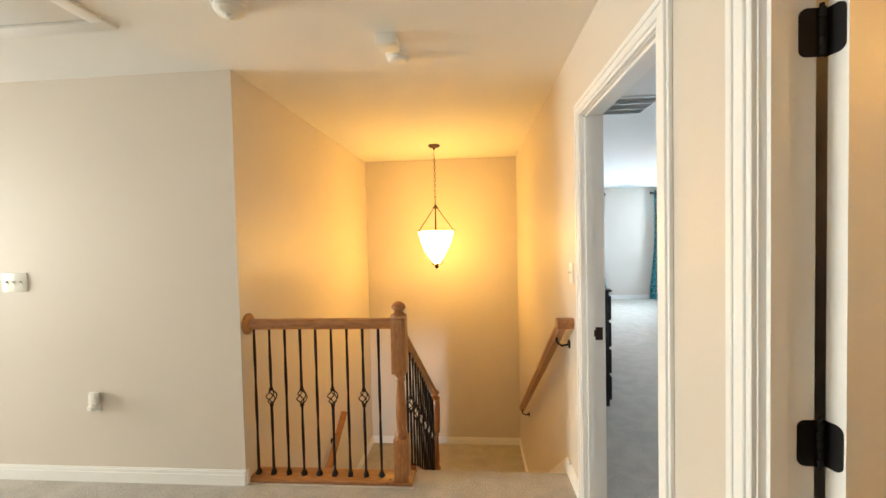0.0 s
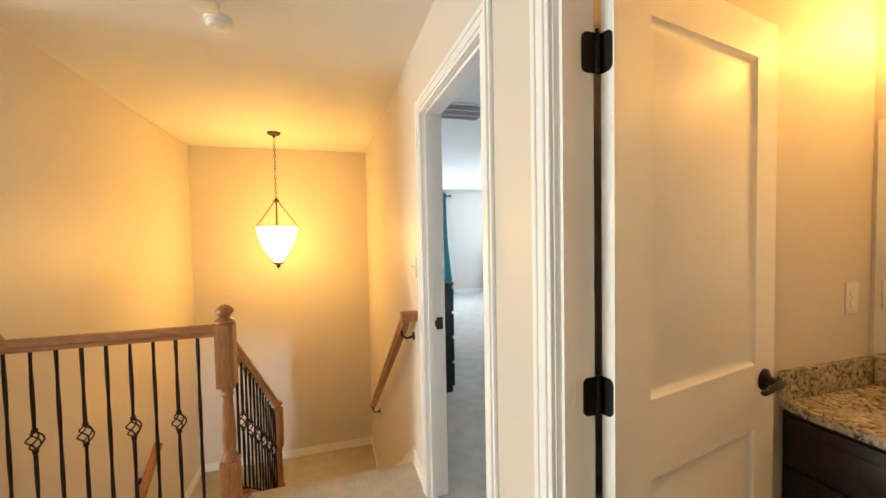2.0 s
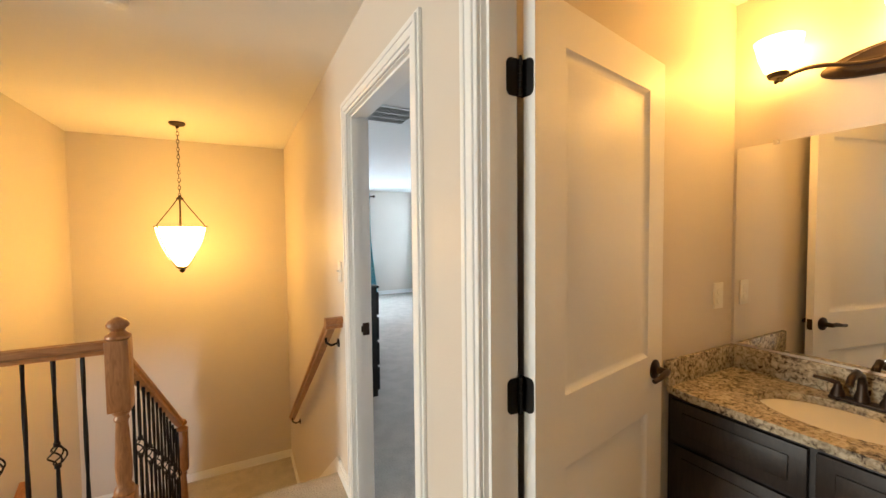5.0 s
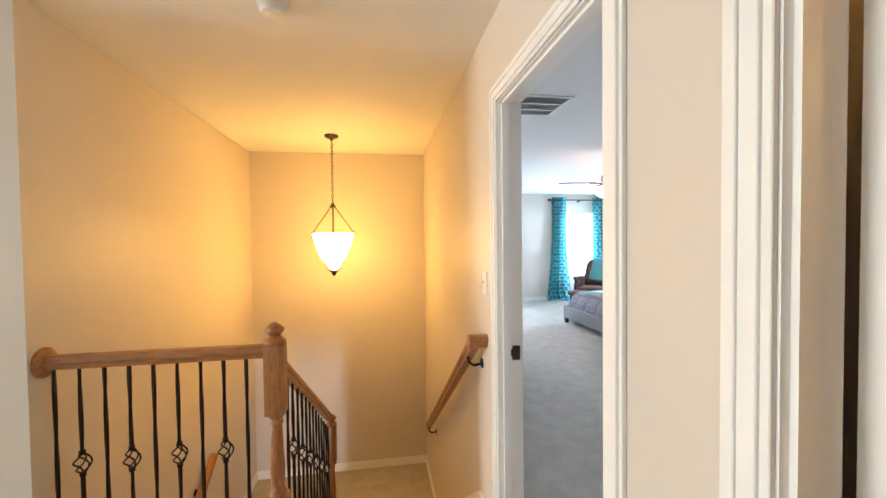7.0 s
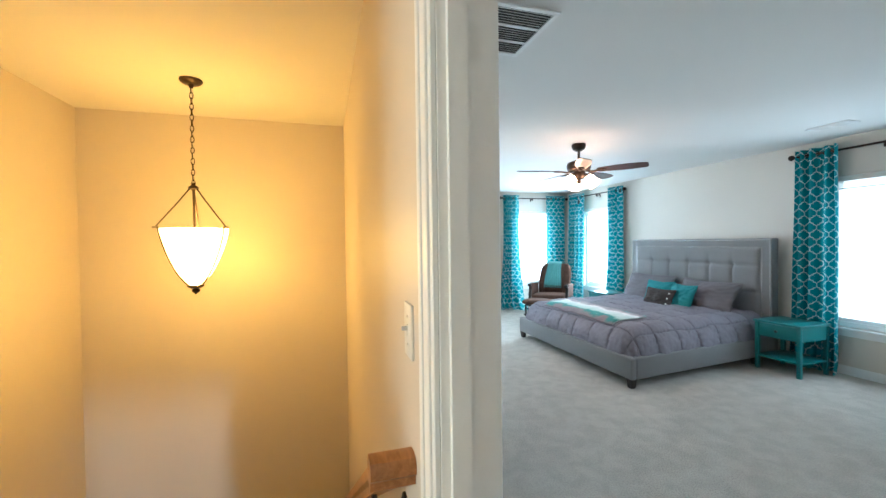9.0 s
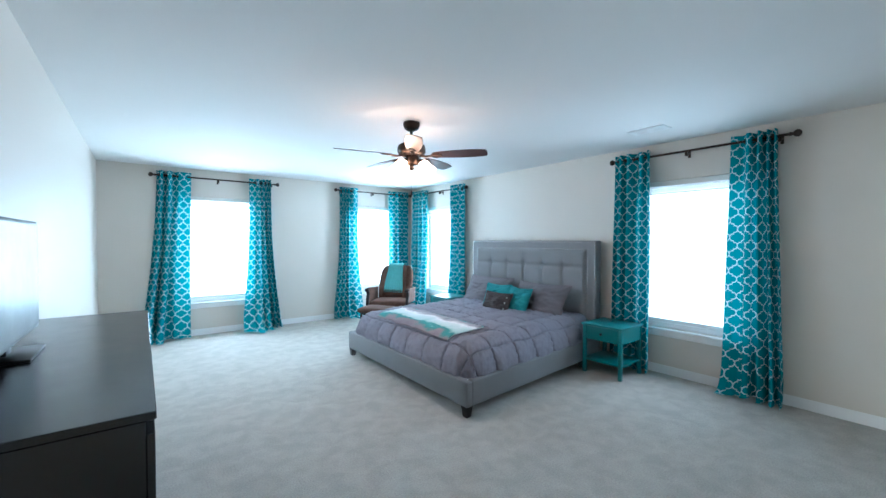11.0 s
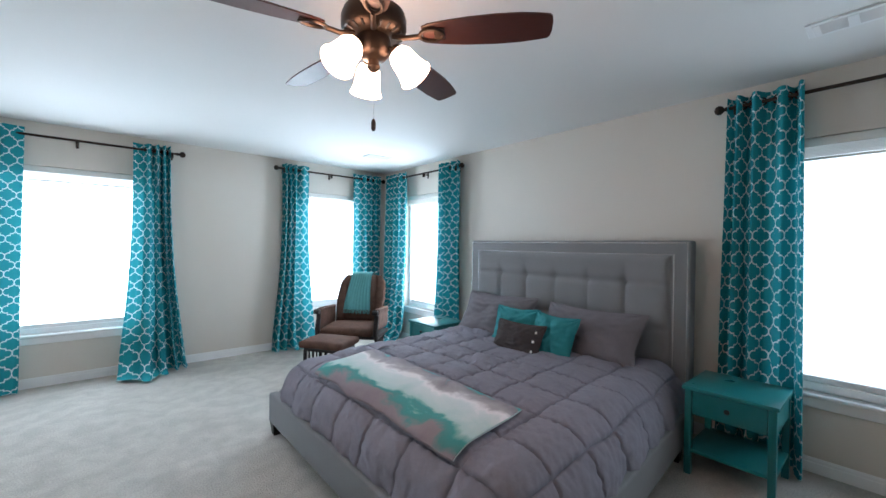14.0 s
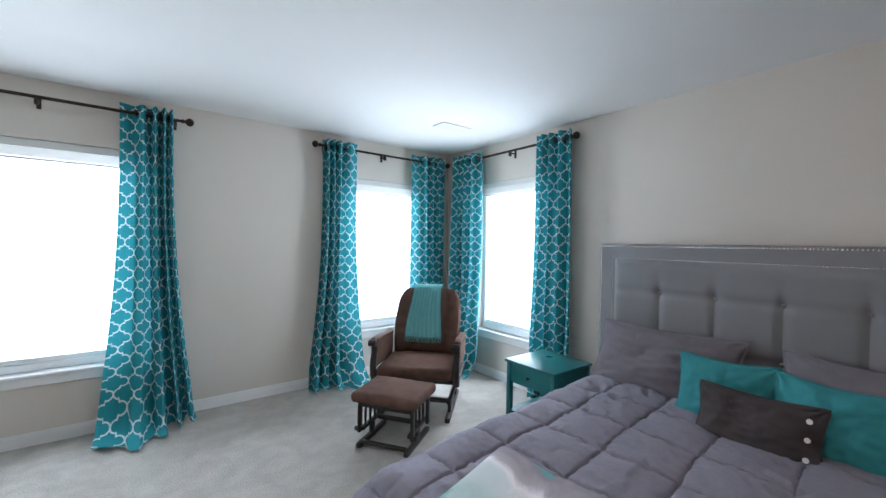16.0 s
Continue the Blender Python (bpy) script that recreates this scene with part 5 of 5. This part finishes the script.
brown = bed_pillow("throw_pillow", 4.935, 5.85, 0.608, 0.46, 0.29, 0.13, 26, 2, BROWNKNIT, 15.0, "dark brown knitted lumbar pillow with three buttons")
for z in (0.075, 0.0, -0.075):
    m = pose(0.175, -0.046 + abs(z) * 0.12, z, 90, 0, 0)
    part("button", lathe(bmesh.new(), [(0.001, 0), (0.0100, 0), (0.0108, 0.003), (0.0085, 0.005), (0.006, 0.0042), (0.001, 0.0042)], m=m, seg=18), PLASTIC, brown, "round white button")


# ---- nightstands ----
def nightstand(m, label):
    """Local x runs across the front, y from front to back, front at y 0."""
    ob = thing("nightstand", m, label, "nightstand", "nightstands beside the bed")
    W, D, H = 0.43, 0.43, 0.53
    part("top", box(bmesh.new(), -W / 2 - 0.012, -0.012, H - 0.022, W / 2 + 0.012, D + 0.006, H, 0.004), TEALPAINT, ob)
    for x in (-W / 2, W / 2 - 0.036):
        for y in (0, D - 0.036):
            part("leg", box(bmesh.new(), x, y, 0, x + 0.036, y + 0.036, H - 0.022, 0.003), TEALPAINT, ob)
    bm = box(bmesh.new(), -W / 2 + 0.006, 0.036, H - 0.165, -W / 2 + 0.024, D - 0.036, H - 0.022, 0.001, 1)
    part("side_panel", bm, TEALPAINT, ob)
    part("side_panel", box(bmesh.new(), W / 2 - 0.024, 0.036, H - 0.165, W / 2 - 0.006, D - 0.036, H - 0.022, 0.001, 1), TEALPAINT, ob)
    part("back_panel", box(bmesh.new(), -W / 2 + 0.036, D - 0.024, H - 0.165, W / 2 - 0.036, D - 0.006, H - 0.022, 0.001, 1), TEALPAINT, ob)
    part("bottom_panel", box(bmesh.new(), -W / 2 + 0.024, 0.02, H - 0.172, W / 2 - 0.024, D - 0.024, H - 0.162), TEALPAINT, ob)
    dr = part("drawer", box(bmesh.new(), -W / 2 + 0.040, 0.006, H - 0.160, W / 2 - 0.040, 0.026, H - 0.028, 0.003), TEALPAINT, ob)
    part("knob", lathe(bmesh.new(), [(0.006, 0), (0.006, 0.010), (0.013, 0.016), (0.014, 0.022), (0.009, 0.027), (0.001, 0.028)], m=pose(0, 0.006, H - 0.094, 90, 0, 0), seg=16), BLACKPLASTIC, dr, "small black knob")
    part("shelf", box(bmesh.new(), -W / 2 + 0.004, 0.004, 0.135, W / 2 - 0.004, D - 0.004, 0.155, 0.003), TEALPAINT, ob)
    return ob


ns = nightstand(pose(5.092, 4.492, 0, 0, 0, -90), "teal painted nightstand with one drawer and a lower shelf")
ns2 = copy_thing(ns, pose(4.985, 7.158, 0, 0, 0, -90))


# ---- glider chair and ottoman ----
def puffed(x0, y0, z0, x1, y1, z1, r, seed, seams=0):
    """A padded cushion: a rounded box with a slight crown."""
    bm = box(bmesh.new(), x0, y0, z0, x1, y1, z1, r, 4)
    bmesh.ops.subdivide_edges(bm, edges=[e for e in bm.edges if e.calc_length() > 0.08], cuts=7, use_grid_fill=True)
    cx, cy, cz = (x0 + x1) / 2, (y0 + y1) / 2, (z0 + z1) / 2
    for v in bm.verts:
        a, b, c = (v.co.x - cx) / (x1 - x0) * 2, (v.co.y - cy) / (y1 - y0) * 2, (v.co.z - cz) / (z1 - z0) * 2
        crown = max(0, 1 - a * a) * max(0, 1 - b * b)
        v.co.z += (0.016 if c > 0 else -0.002) * crown * abs(c)
        w = 0.006 * noise_at((v.co.x * 9 + seed, v.co.y * 9, v.co.z * 9))
        v.co += Vector((w, w, w * 0.8))
    return bm


chair = thing("glider_chair", pose(4.675, 8.075, 0, 0, 0, -46), "dark wood glider rocker with worn brown suede cushions", "rocking chair")
part("seat_cushion", puffed(-0.305, -0.275, 0.315, 0.305, 0.26, 0.410, 0.042, 2.0), SUEDE, chair)


def back_cushion():
    """Tall padded back with wings, leaning backwards; local y is back."""
    bm = bmesh.new()
    n, m = 36, 34

    def f(side):
        def g(u, v):
            a, b = 2 * u - 1, v
            half = 0.275 + 0.03 * math.sin(math.pi * b) - 0.05 * max(0, (b - 0.80) / 0.20) ** 2
            x = a * half
            zz = 0.40 + 0.555 * b
            yy = 0.225 + 0.27 * b
            e = max(0, 1 - abs(a) ** 4) ** 0.5 * max(0, 1 - abs(2 * b - 1) ** 5) ** 0.5
            wing = 0.055 * max(0, abs(a) - 0.62) / 0.38
            seam = 0.016 * math.exp(-((abs(a) - 0.60) / 0.05) ** 2) + 0.010 * math.exp(-((b - 0.36) / 0.04) ** 2)
            thick = (0.085 if side < 0 else 0.045) * e
            y = yy + side * thick - wing + (seam if side < 0 else 0) + 0.006 * noise_at((x * 9, zz * 9, side))
            return (x, y, zz - side * 0.3 * thick * 0.5)
        return g

    sheet(bm, n, m, f(-1))
    sheet(bm, n, m, f(1))
    bmesh.ops.remove_doubles(bm, verts=bm.verts, dist=1e-3)
    bmesh.ops.recalc_face_normals(bm, faces=bm.faces)
    return bm


def arm_scroll(x):
    """A flat S-shaped wooden arm front with a rolled top."""
    bm = bmesh.new()
    line = [(-0.205, 0.285, 0.030), (-0.238, 0.335, 0.028), (-0.246, 0.395, 0.025), (-0.228, 0.455, 0.022), (-0.206, 0.510, 0.020), (-0.208, 0.560, 0.019), (-0.230, 0.598, 0.018), (-0.262, 0.606, 0.016)]
    rings = []
    for i, (y, z, h) in enumerate(line):
        y0, z0, _ = line[max(i - 1, 0)]
        y1, z1, _ = line[min(i + 1, len(line) - 1)]
        k = math.hypot(y1 - y0, z1 - z0)
        ny, nz = (z1 - z0) / k, -(y1 - y0) / k
        w = 0.024
        ring = ((-w, -h * 0.6), (-w * 0.6, -h), (w * 0.6, -h), (w, -h * 0.6), (w, h * 0.6), (w * 0.6, h), (-w * 0.6, h), (-w, h * 0.6))
        rings.append([bm.verts.new((x + p, y + ny * q, z + nz * q)) for p, q in ring])
    for r0, r1 in zip(rings, rings[1:]):
        for k in range(8):
            bm.faces.new((r0[k], r0[(k + 1) % 8], r1[(k + 1) % 8], r1[k]))
    bm.faces.new(rings[0]), bm.faces.new(rings[-1])
    bmesh.ops.recalc_face_normals(bm, faces=bm.faces)
    cyl(bm, (x - 0.029, -0.268, 0.590), (x + 0.029, -0.268, 0.590), 0.027, seg=18)
    cyl(bm, (x - 0.034, -0.268, 0.590), (x + 0.034, -0.268, 0.590), 0.013, seg=14)
    return bm


def arm_pad(x, s):
    """Upholstered arm: a rolled top over a narrower side."""
    bm = bmesh.new()
    line = [(-0.215, 0.600), (-0.205, 0.617), (-0.12, 0.622), (0.0, 0.612), (0.12, 0.600), (0.25, 0.596)]

    def f(u, v):
        i = min(int(v * 5), 4)
        k = v * 5 - i
        y = line[i][0] * (1 - k) + line[i + 1][0] * k
        top = line[i][1] * (1 - k) + line[i + 1][1] * k
        a = 2 * math.pi * u
        roll = max(0, math.sin(a))
        half = 0.026 + 0.018 * roll
        z = top - 0.034 + 0.034 * math.sin(a) if math.sin(a) > 0 else top - 0.034 + 0.215 * math.sin(a)
        w = 0.005 * noise_at((y * 11 + s, math.cos(a) * 2, z * 9))
        return (x + half * math.copysign(abs(math.cos(a)) ** 0.6, math.cos(a)) + w, y, z + w)

    sheet(bm, 28, 20, f)
    bmesh.ops.remove_doubles(bm, verts=bm.verts, dist=2e-4)
    bmesh.ops.holes_fill(bm, edges=[e for e in bm.edges if e.is_boundary])
    bmesh.ops.recalc_face_normals(bm, faces=bm.faces)
    return bm


part("back_cushion", back_cushion(), SUEDE, chair)
for s in (-1, 1):
    x = s * 0.335
    part("arm_post", arm_scroll(x), DARKWOOD, chair, "dark wooden arm front ending in a scroll")
    part("arm_pad", arm_pad(x, s), SUEDE, chair)
    part("upper_rail", box(bmesh.new(), x - 0.016, -0.23, 0.272, x + 0.016, 0.30, 0.312, 0.006), DARKWOOD, chair)
    part("lower_rail", box(bmesh.new(), x * 0.82 - 0.016, -0.21, 0.115, x * 0.82 + 0.016, 0.31, 0.148, 0.006), DARKWOOD, chair)
    for k in range(6):
        y = -0.17 + 0.082 * k
        part("spindle", tube(bmesh.new(), [(x * 0.84, y, 0.14), (x * 0.9, y, 0.21), (x * 0.98, y, 0.285)], [0.008, 0.011, 0.008], 8), DARKWOOD, chair)
    part("runner", box(bmesh.new(), x * 0.82 - 0.02, -0.28, 0.0, x * 0.82 + 0.02, 0.36, 0.042, 0.008), DARKWOOD, chair)
    for y in (-0.14, 0.24):
        part("link", box(bmesh.new(), x * 0.82 - 0.014, y - 0.022, 0.03, x * 0.82 + 0.014, y + 0.022, 0.13, 0.006), DARKWOOD, chair)
part("stretcher", box(bmesh.new(), -0.27, -0.02, 0.05, 0.27, 0.02, 0.085, 0.005), DARKWOOD, chair)
part("seat_frame", box(bmesh.new(), -0.32, -0.22, 0.28, 0.32, 0.28, 0.313, 0.006), DARKWOOD, chair)
part("back_frame", box(bmesh.new(), -0.26, 0.30, 0.20, 0.26, 0.335, 0.52, 0.010), DARKWOOD, chair)


def draped_knit():
    """A knitted throw laid over the chair back, with ribs and a fringed hem in front."""
    bm = bmesh.new()

    def g(u, v):
        # from the back hem, over the top and down the front
        s = v
        x = -0.160 + 0.285 * u + 0.014 * math.sin(5 * v + 2.2 * u)
        rib = 0.0035 * math.sin(u * 52) + 0.010 * math.sin(2.6 * u * math.pi + 3 * v)
        if s < 0.22:
            b = 0.72 + 0.28 * s / 0.22
            return (x, 0.225 + 0.27 * b + 0.052 + rib, 0.40 + 0.555 * b)
        if s < 0.40:
            a = (s - 0.22) / 0.18 * math.pi
            return (x, 0.470 + 0.078 * math.cos(a), 0.960 + 0.035 * math.sin(a))
        b = 1.0 - (s - 0.40) / 0.60 * 0.72
        return (x + 0.03 * (1 - b) * (u - 0.5), 0.225 + 0.27 * b - 0.116 - rib - 0.012 * (1 - b), 0.40 + 0.555 * b - 0.006)

    sheet(bm, 52, 60, g)
    for i in range(34):
        u = (i + 0.5) / 34
        p = Vector(g(u, 1.0))
        tube(bm, [p, p + Vector((0.004 * math.sin(i * 2.1), -0.006, -0.022)), p + Vector((0.008 * math.sin(i * 1.3), -0.004, -0.048))], 0.0032, 5)
    return bm


knit = thing("knit_throw", pose(4.675, 8.075, 0, 0, 0, -46), "aqua knitted throw with fringe over the chair back", "blanket")
part("knit", draped_knit(), KNIT, knit)

ott = thing("ottoman", pose(4.215, 7.715, 0, 0, 0, -56), "gliding footstool with a worn brown suede cushion", "ottoman")
part("cushion", puffed(-0.245, -0.195, 0.30, 0.245, 0.195, 0.372, 0.030, 8.0), SUEDE, ott)
part("top_frame", box(bmesh.new(), -0.20, -0.165, 0.268, 0.20, 0.165, 0.298, 0.006), DARKWOOD, ott)
for s in (-1, 1):
    x = s * 0.175
    part("runner", box(bmesh.new(), x - 0.017, -0.20, 0.0, x + 0.017, 0.20, 0.036, 0.008), DARKWOOD, ott)
    part("lower_rail", box(bmesh.new(), x - 0.014, -0.15, 0.10, x + 0.014, 0.15, 0.128, 0.005), DARKWOOD, ott)
    for y in (-0.14, 0.14):
        part("link", box(bmesh.new(), x * 1.12 - 0.011, y - 0.020, 0.085, x * 1.12 + 0.011, y + 0.020, 0.275, 0.006), DARKWOOD, ott)
    for k in range(4):
        y = -0.10 + 0.067 * k
        part("spindle", tube(bmesh.new(), [(x, y, 0.12), (x, y, 0.20), (x, y, 0.275)], [0.007, 0.010, 0.007], 8), DARKWOOD, ott)
    part("upright", box(bmesh.new(), x - 0.013, -0.025, 0.03, x + 0.013, 0.025, 0.11, 0.005), DARKWOOD, ott)
    part("knob", cyl(bmesh.new(), (x * 1.18, -0.14, 0.105), (x * 1.32, -0.14, 0.105), 0.016, seg=12), DARKWOOD, ott)
part("stretcher", box(bmesh.new(), -0.165, -0.185, 0.028, 0.165, -0.155, 0.050, 0.005), DARKWOOD, ott)
part("stretcher", box(bmesh.new(), -0.165, 0.05, 0.10, 0.165, 0.08, 0.128, 0.005), DARKWOOD, ott)

# ---- ceiling fan ----
FCX, FCY = 3.222, 5.212
fan = thing("ceiling_fan", pose(FCX, FCY, 0), "bronze ceiling fan with cherry blades and lit glass shades", "ceiling fan")
part("canopy", lathe(bmesh.new(), [(0.001, TOP), (0.072, TOP), (0.074, TOP - 0.02), (0.062, TOP - 0.055), (0.030, TOP - 0.075), (0.001, TOP - 0.075)], seg=28), BRONZE, fan)
part("downrod", cyl(bmesh.new(), (0, 0, TOP - 0.07), (0, 0, 2.255), 0.013, seg=14), BRONZE, fan)
part("motor_housing", lathe(bmesh.new(), [(0.001, 2.275), (0.030, 2.275), (0.034, 2.262), (0.085, 2.255), (0.116, 2.238), (0.124, 2.215), (0.124, 2.180), (0.112, 2.160), (0.090, 2.150), (0.060, 2.145), (0.001, 2.145)], seg=36), BRONZE, fan)
bm = bmesh.new()
for k in range(20):
    a = 2 * math.pi * k / 20
    c, s = math.cos(a), math.sin(a)
    tube(bm, [(0.088 * c, 0.088 * s, 2.1495), (0.112 * c, 0.112 * s, 2.158)], 0.005, 5)
part("vent_ring", bm, BLACKPLASTIC, fan)
part("switch_housing", lathe(bmesh.new(), [(0.001, 2.145), (0.062, 2.145), (0.066, 2.125), (0.060, 2.085), (0.046, 2.068), (0.020, 2.060), (0.022, 2.045), (0.026, 2.035), (0.016, 2.020), (0.001, 2.015)], seg=28), BRONZE, fan)
for k in range(5):
    ang = radians(23 + 72 * k)
    rot = Matrix.Rotation(ang, 4, "Z") @ Matrix.Translation((0, 0, 2.150)) @ Matrix.Rotation(radians(-13), 4, "X")
    bm = bmesh.new()
    edge = [(0.190, 0.036), (0.215, 0.047), (0.27, 0.056), (0.36, 0.066), (0.46, 0.071), (0.55, 0.069), (0.62, 0.061), (0.652, 0.055), (0.662, 0.046), (0.667, 0.020)]
    outline = [(x, -y) for x, y in edge] + edge[::-1]
    lo, hi = [bm.verts.new((x, y, -0.003)) for x, y in outline], [bm.verts.new((x, y, 0.003)) for x, y in outline]
    bm.faces.new(lo[::-1]), bm.faces.new(hi)
    for i in range(len(outline)):
        bm.faces.new((lo[i], lo[(i + 1) % len(lo)], hi[(i + 1) % len(lo)], hi[i]))
    bl = part("blade", bm, BLADE, fan, at=rot)
    bm = tube(bmesh.new(), [(0.075, 0, -0.002), (0.13, 0, -0.014), (0.18, 0, -0.010)], [0.012, 0.010, 0.010], 8)
    tube(bm, [(0.18 + 0.045 + 0.045 * math.cos(a), 0.030 * math.sin(a), -0.008) for a in [2 * math.pi * i / 14 for i in range(15)]], 0.0075, 6)
    box(bm, 0.235, -0.030, -0.008, 0.275, 0.030, -0.0035, 0.002, 1)
    part("blade_iron", bm, BRONZE, fan, at=rot)
for k in range(3):
    ang = radians(70 + 120 * k)
    rot = Matrix.Rotation(ang, 4, "Z")
    bm = tube(bmesh.new(), [(0.045, 0, 2.105), (0.070, 0, 2.100), (0.084, 0, 2.092)], 0.010, 8)
    lathe(bm, [(0.001, 0), (0.022, 0), (0.026, -0.022), (0.001, -0.022)], m=Matrix.Translation((0.084, 0, 2.098)) @ Matrix.Rotation(radians(-38), 4, "Y"), seg=16)
    part("lamp_arm", bm, BRONZE, fan, at=rot)
    bm = lathe(bmesh.new(), [(0.024, -0.014), (0.038, -0.022), (0.047, -0.040), (0.050, -0.070), (0.054, -0.100), (0.061, -0.125), (0.066, -0.134), (0.061, -0.133), (0.001, -0.075)], m=Matrix.Translation((0.084, 0, 2.098)) @ Matrix.Rotation(radians(-38), 4, "Y"), seg=24)
    part("glass_shade", bm, FANGLASS, fan, "glowing frosted glass bell shade", at=rot)
bm = tube(bmesh.new(), [(0.02, 0.03, 2.03), (0.022, 0.034, 1.94), (0.022, 0.034, 1.850)], 0.0016, 5)
part("pull_chain", bm, STEEL, fan)
part("chain_fob", lathe(bmesh.new(), [(0.001, 1.851), (0.006, 1.847), (0.009, 1.837), (0.009, 1.811), (0.006, 1.803), (0.001, 1.801)], c=(0.022, 0.034, 0), seg=12), DARKWOOD, fan)


# ---- vents ----
def grille(name, cx, cy, wx, wy, slats, along, label, duct_shade=VENTGREY, tilt=28):
    """A white ceiling register: angled louvres over a flat sheet coloured for the shade behind them."""
    ob = thing(name, pose(cx, cy, TOP), label, "air vent")
    t = 0.024
    bm = bmesh.new()
    for x0, y0, x1, y1 in ((-wx / 2, -wy / 2, wx / 2, -wy / 2 + t), (-wx / 2, wy / 2 - t, wx / 2, wy / 2), (-wx / 2, -wy / 2 + t, -wx / 2 + t, wy / 2 - t), (wx / 2 - t, -wy / 2 + t, wx / 2, wy / 2 - t)):
        box(bm, x0, y0, -0.010, x1, y1, 0, 0.002, 1)
    part("frame", bm, TRIM, ob)
    part("backing", box(bmesh.new(), -wx / 2 + t, -wy / 2 + t, -0.002, wx / 2 - t, wy / 2 - t, 0.0), duct_shade, ob)
    one = None
    span = (wy if along == "x" else wx) - 2 * t
    for k in range(slats):
        p = -span / 2 + span * (k + 0.5) / slats
        w = span / slats * 0.46
        at = pose(0, p, -0.006, tilt, 0, 0) if along == "x" else pose(p, 0, -0.006, 0, tilt, 0)
        if one:
            one = again("slat", one, ob, at)
        else:
            bm = bmesh.new()
            if along == "x":
                box(bm, -wx / 2 + t, -w, -0.0008, wx / 2 - t, w, 0.0008)
            else:
                box(bm, -w, -wy / 2 + t, -0.0008, w, wy / 2 - t, 0.0008)
            one = part("slat", bm, TRIM, ob, at=at)
    return ob


g = grille("return_grille", 1.335, 3.36, 0.60, 0.43, 20, "x", "white louvred return air grille in the bedroom ceiling", SHADE_AND_CLOTH)
for k in (-1, 1):
    part("crossbar", box(bmesh.new(), -0.276, k * 0.066 - 0.008, -0.0115, 0.276, k * 0.066 + 0.008, -0.009), TRIM, g)
g = grille("ceiling_register", 5.08, 4.03, 0.165, 0.325, 6, "y", "white supply air register in the bedroom ceiling", SHADE_AND_CLOTH, 36)
for y, h in ((-0.126, 0.013), (0.0, 0.018), (0.126, 0.013)):
    part("plate", box(bmesh.new(), -0.058, y - h, -0.012, 0.058, y + h, -0.0095, 0.001, 1), TRIM, g)
grille("ceiling_register", 5.0, 8.10, 0.32, 0.16, 6, "x", "white supply air register near the corner windows", TRIM, -10)

# ---- dresser and what stands on it ----
DX0, DX1, DY0, DY1, DZ = 0.888, 1.356, 3.49, 5.25, 0.980
dres = thing("dresser", pose(0, 0, 0), "long black dresser with rows of plain drawers", "dresser")
part("body", box(bmesh.new(), DX0, DY0 + 0.004, 0.0, DX1 - 0.022, DY1 - 0.004, DZ - 0.022, 0.002, 1), BLACKWOOD, dres)
part("top", box(bmesh.new(), DX0, DY0, DZ - 0.021, DX1, DY1, DZ, 0.002, 1), BLACKWOOD, dres)
for r in range(4):
    for c in range(2):
        y0 = DY0 + 0.006 + c * (DY1 - DY0) / 2
        z0 = 0.055 + r * 0.2235
        part("drawer", box(bmesh.new(), DX1 - 0.021, y0, z0, DX1 - 0.003, y0 + (DY1 - DY0) / 2 - 0.010, z0 + 0.198, 0.002, 1), BLACKWOOD, dres)
tv = thing("television", pose(0.955, 4.35, DZ), "flat black television on the dresser", "television")
part("panel", box(bmesh.new(), -0.022, -0.40, 0.045, 0.012, 0.40, 0.50, 0.005), BLACKPLASTIC, tv)
part("screen", box(bmesh.new(), 0.0125, -0.385, 0.062, 0.0145, 0.385, 0.485), SCREEN, tv)
part("stand", box(bmesh.new(), -0.05, -0.13, 0, 0.07, 0.13, 0.012, 0.004), BLACKPLASTIC, tv)
part("neck", box(bmesh.new(), -0.03, -0.04, 0.010, -0.005, 0.04, 0.08, 0.004), BLACKPLASTIC, tv)
spk = thing("speaker", pose(0.945, 3.59, DZ), "small black box speaker on the dresser end", "speaker")
part("case", box(bmesh.new(), -0.042, -0.06, 0, 0.038, 0.06, 0.235, 0.004), BLACKPLASTIC, spk)
part("grille_cloth", box(bmesh.new(), 0.0385, -0.052, 0.012, 0.0405, 0.052, 0.223, 0.001, 1), SHADE_AND_CLOTH, spk)
cord = thing("power_cord", pose(0, 0, 0), "white power cord hanging behind the dresser", "power cord")
part("cable", tube(bmesh.new(), [(0.882, 3.46, 1.02), (0.885, 3.455, 0.85), (0.883, 3.46, 0.70), (0.884, 3.462, 0.62)], 0.004, 6), PLASTIC, cord)
part("plug", box(bmesh.new(), 0.8725, 3.448, 0.585, 0.896, 3.476, 0.625, 0.004), PLASTIC, cord)
